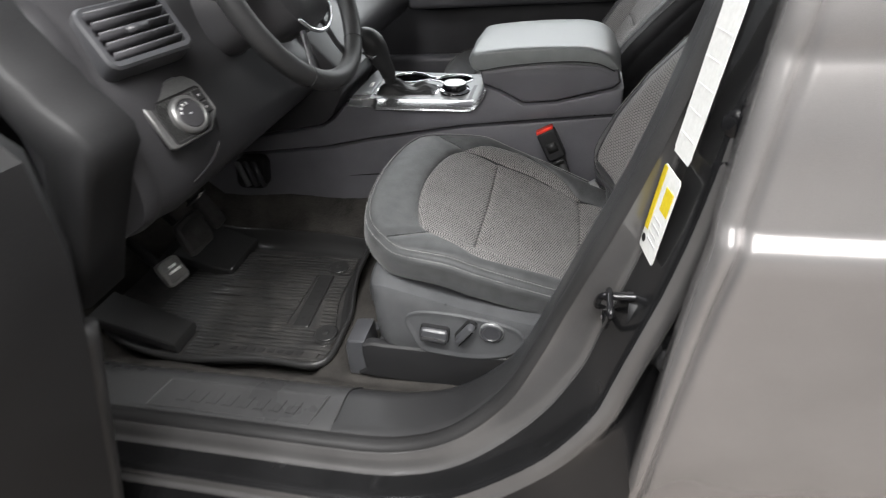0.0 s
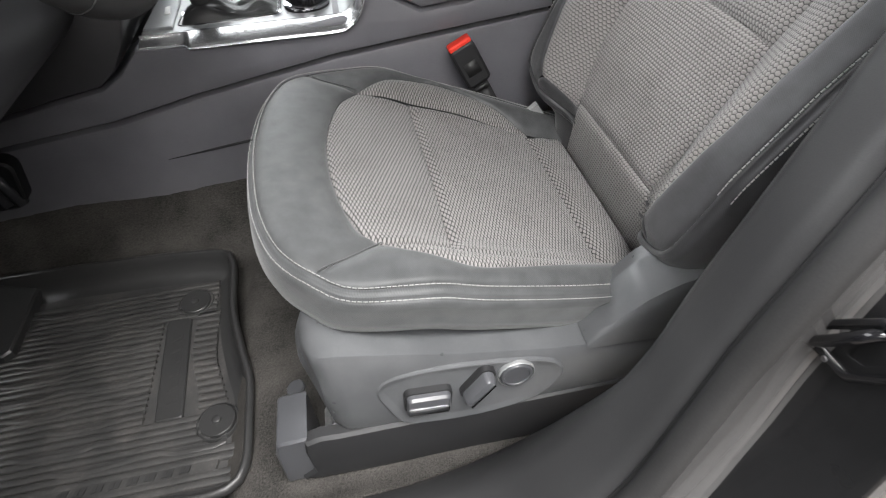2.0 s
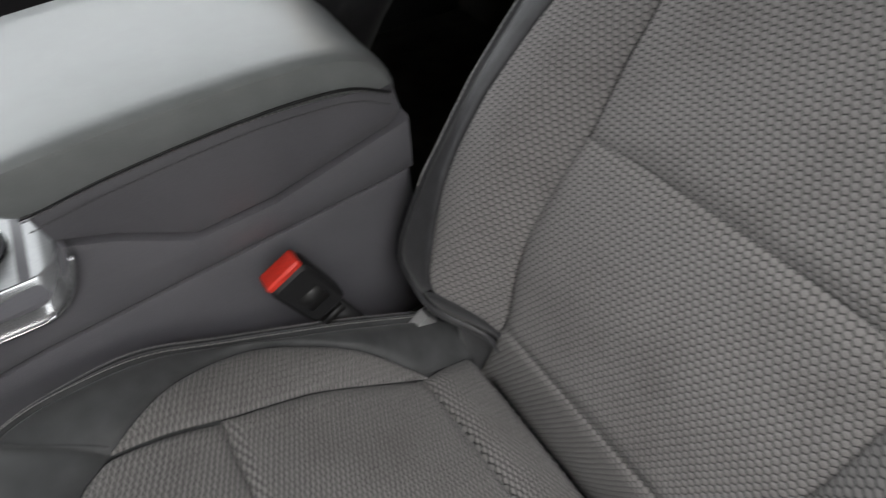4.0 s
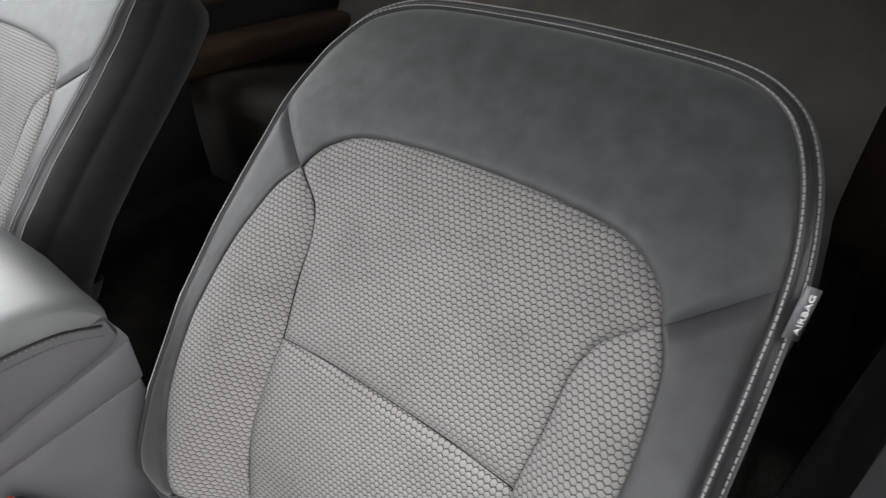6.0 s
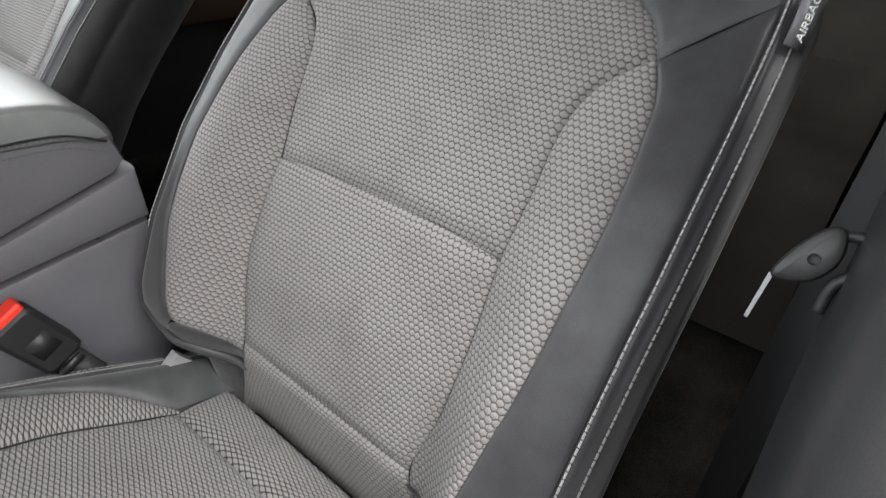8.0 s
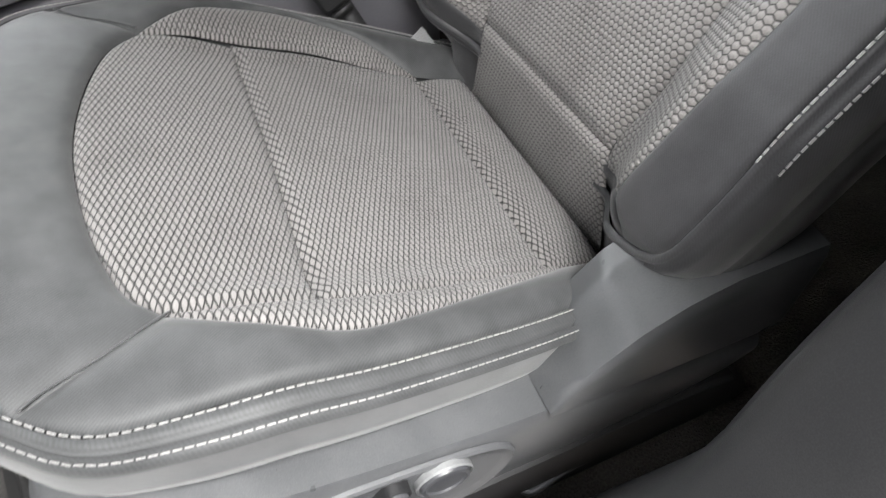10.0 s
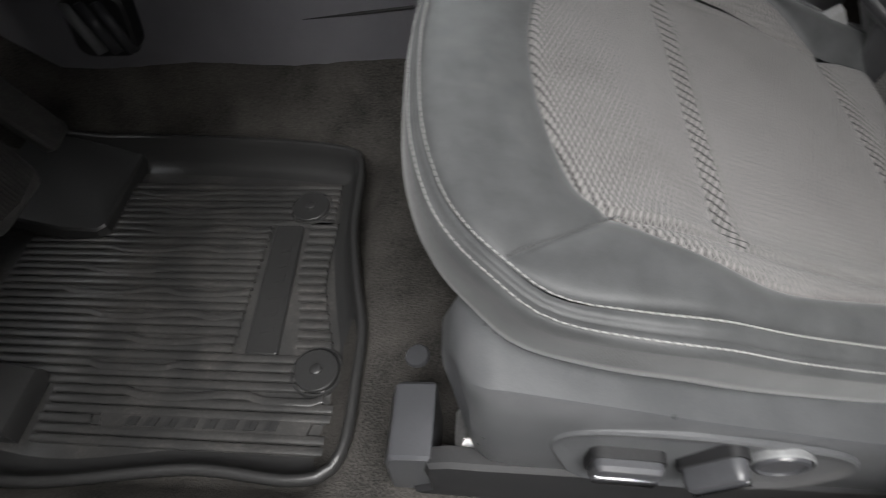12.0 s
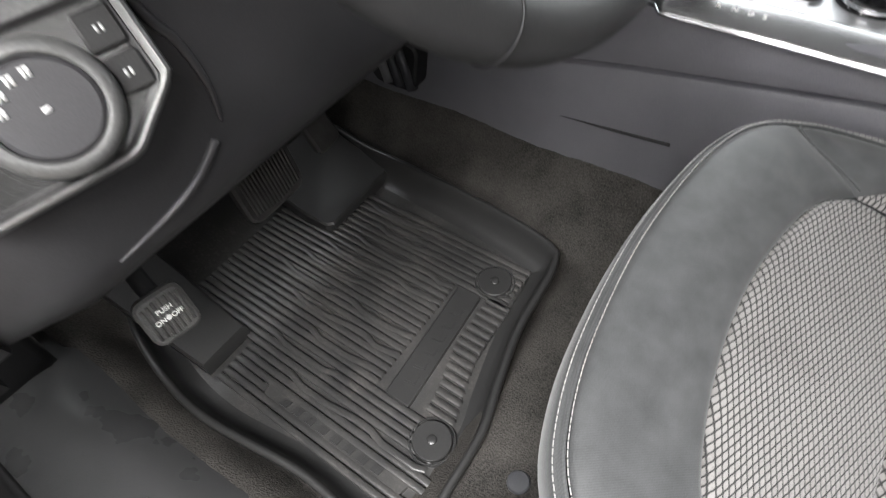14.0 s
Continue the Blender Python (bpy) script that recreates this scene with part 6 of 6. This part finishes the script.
cap = [(-0.30, 0.72), (-0.285, 0.681), (-0.257, 0.636), (-0.245, 0.622), (-0.238, 0.606), (-0.215, 0.582), (-0.196, 0.556), (-0.198, 0.53), (-0.221, 0.499), (-0.25, 0.45), (-0.283, 0.394), (-0.33, 0.30), (-0.42, 0.30), (-0.36, 0.40), (-0.30, 0.48), (-0.27, 0.54), (-0.30, 0.60), (-0.34, 0.66), (-0.37, 0.72)]
tagged(part("trim", prism("trim", cap, [(0.006, -0.418), (0, -0.408), (0, -0.335)], lambda a, b, h: (a - 0.03, h, b), BLACK, 1.3)), "black plastic trim round the dash end", "pillar trim", kind="structure")

# ---- seat belt on the pillar side ----
belt = thing("seat_belt", (0.50, -0.30, 0.1), "black seat belt webbing with buckle tongue hanging by the pillar", "seat belt")
bp_ = cat([(0.66, -0.30, 1.0), (0.60, -0.298, 0.80), (0.545, -0.296, 0.64), (0.508, -0.294, 0.53), (0.495, -0.292, 0.47), (0.50, -0.29, 0.36), (0.51, -0.29, 0.24), (0.52, -0.29, 0.12)], 60)
rows = [[p + np.array([0.0, -0.004, 0]) + np.array([0.020, 0.010, 0.004]) * k for k in (-1, -0.33, 0.33, 1)] for p in bp_]
part("webbing", sheet("webbing", rows, BLACK), belt)
GO, GA = np.array([0.460, -0.279, 0.500]), np.array([0.27, -0.82, 0.50])
GB, GN = np.array([0.39, 0.57, 0.72]), np.array([-0.877, 0.0, 0.48])


def on_grip(a, b, h):
    return GO + GA * a + GB * b + GN * h


grip_o = cat([(-0.007, -0.003), (0.003, 0.006), (0.018, 0.012), (0.024, 0.008), (0.018, -0.004), (0.005, -0.009)], 40, True)
tg = part("tongue_grip", prism("tongue_grip", grip_o, [(0.003, -0.006), (0.001, -0.005), (0, -0.003), (0, 0.003), (0.001, 0.005), (0.003, 0.006)], on_grip, SEAL), belt, "black plastic tongue grip")
part("hole", lathe("hole", [(0.0026, 0), (0.0024, 0.0008), (0.0018, 0.0004), (0.0003, 0.0002)], on_grip(0.010, 0.0, 0.0058), GN, BLACK, 16), tg)
part("belt_loop", tube("belt_loop", cat([on_grip(*q) for q in ((0.022, 0.008, 0.0), (0.031, 0.002, 0.003), (0.027, -0.008, 0.003), (0.014, -0.012, 0.002), (0.006, -0.022, 0.0))], 30), 0.0026, BLACK, 8), belt, "folded end of the webbing")
part("tongue", prism("tongue", [(-0.0203, -0.0200), (-0.0216, -0.0190), (-0.0075, -0.0018), (-0.0060, -0.0032)], [(0, -0.0010), (0, 0.0010)], on_grip, STEEL_DK), tg, "dull steel tongue")
pillar_in = cat([(0.49, 0.05), (0.53, 0.3), (0.555, 0.6), (0.60, 0.9), (0.62, 1.1), (0.80, 1.1), (0.76, 0.6), (0.74, 0.05)], 60, True)
tagged(part("trim", prism("trim", pillar_in, [(0.015, -0.315), (0, -0.325), (0, -0.37)], lambda a, b, h: (a + 0.02, h, b), BLACK)), "black plastic inner pillar trim behind the seat belt", "pillar trim", kind="structure")

# ---- the rest of the car and the room ----
rear = thing("rear_bench", (1.25, 0.38, 0.05), "dark rear bench seat with tan lit trim behind the front seats", "car seat")
rows = [[(x, y, z) for x, z in cat([(0.98, 0.06), (0.97, 0.26), (1.0, 0.33), (1.2, 0.31), (1.40, 0.30), (1.52, 0.5), (1.62, 0.85), (1.7, 0.86)], 40)] for y in np.linspace(-0.28, 1.05, 12)]
cut_b = 22
part("bench_cushion", sheet("bench_cushion", [r[: cut_b + 1] for r in rows], REARCLOTH, uv=[(0.05 * i, 0.1 * j) for j in range(12) for i in range(cut_b + 1)], flip=True), rear)
part("bench_backrest", sheet("bench_backrest", [r[cut_b:] for r in rows], REARCLOTH, uv=[(0.05 * i, 0.1 * j) for j in range(12) for i in range(40 - cut_b)], flip=True), rear)
arm2 = thing("passenger_door", (0.0, 1.09, 0.0), "closed passenger door inner side in dark plastic", "car door")
block("armrest", (-0.25, 1.02, 0.40), (0.50, 1.10, 0.45), PLASTIC, arm2, 0.015)
block("inner_panel", (-0.95, 1.10, 0.0), (1.8, 1.18, 0.66), DASH, arm2, 0.01)
block("rear_armrest", (0.82, 0.99, 0.33), (1.55, 1.10, 0.395), TAN, arm2, 0.02, "brown rear door armrest")
block("rear_trim_strip", (0.82, 1.07, 0.46), (1.60, 1.105, 0.50), TAN, arm2, 0.012, "brown rear door trim strip")
block("map_pocket", (-0.40, 1.04, 0.10), (0.40, 1.10, 0.24), PLASTIC, arm2, 0.02)
tagged(block("floor_passenger", (-0.95, 0.50, -0.02), (1.8, 1.1, 0.03), CARPET, None, 0.002), "dark carpet on the passenger side", "floor", kind="structure")
tagged(block("floor_rear", (0.52, -0.44, -0.02), (1.8, -0.30, 0.03), CARPET, None, 0.002), "dark carpet beside the rear door", "floor", kind="structure")
tagged(block("floor_rear_footwell", (1.45, -0.30, -0.02), (1.8, 1.1, 0.03), CARPET, None, 0.002), "dark carpet under the rear bench", "floor", kind="structure")
tagged(block("wall_firewall", (-1.02, -0.4, 0.0), (-0.96, 1.18, 0.76), BLACK, None, 0.002), "black firewall behind the pedals", "firewall", kind="structure")
tagged(block("wall_rear", (1.78, -0.45, 0.0), (1.84, 1.18, 1.2), TAN, None, 0.002), "brown trim at the back of the cabin", "trim", kind="structure")
tagged(block("wall_rear_side", (0.56, -0.44, 0.0), (1.8, -0.40, 0.68), TAN, None, 0.002), "brown rear door inner panel", "door panel", kind="structure")
# unseen solid pane, added to keep lamp light out of the rear cabin
tagged(block("window_rear_opaque", (0.72, -0.43, 0.66), (1.8, -0.42, 1.16), GLOSSBLACK, None, 0.002), "opaque dark pane in the rear door window, added to keep light out", "window", kind="structure")
tagged(block("window_rear_passenger", (0.72, 1.14, 0.66), (1.8, 1.15, 1.16), TINT, None, 0.002), "dark privacy glass on the passenger side", "window", kind="structure")
tagged(block("ceiling", (-0.15, -0.50, 1.16), (1.84, 1.25, 1.20), LINING, None, 0.01), "grey car roof lining", "ceiling", kind="structure")
tagged(block("ground", (-6, -6, -0.46), (6, 6, -0.42), CONCRETE, None, 0), "brown-grey concrete garage floor", "ground", kind="structure")
for nm, lo_, hi_ in (("wall_north", (-6, 6, -0.42), (6, 6.1, 3.2)), ("wall_south", (-6, -6.1, -0.42), (6, -6, 3.2)), ("wall_west", (-6.1, -6, -0.42), (-6, 6, 3.2)), ("wall_east", (6, -6, -0.42), (6.1, 6, 3.2))):
    tagged(block(nm, lo_, hi_, WALLPAINT, None, 0), "grey painted garage wall", "wall", kind="structure")
tagged(block("ceiling_room", (-6, -6, 3.2), (6, 6, 3.3), WALLPAINT, None, 0), "grey garage ceiling", "ceiling", kind="structure")
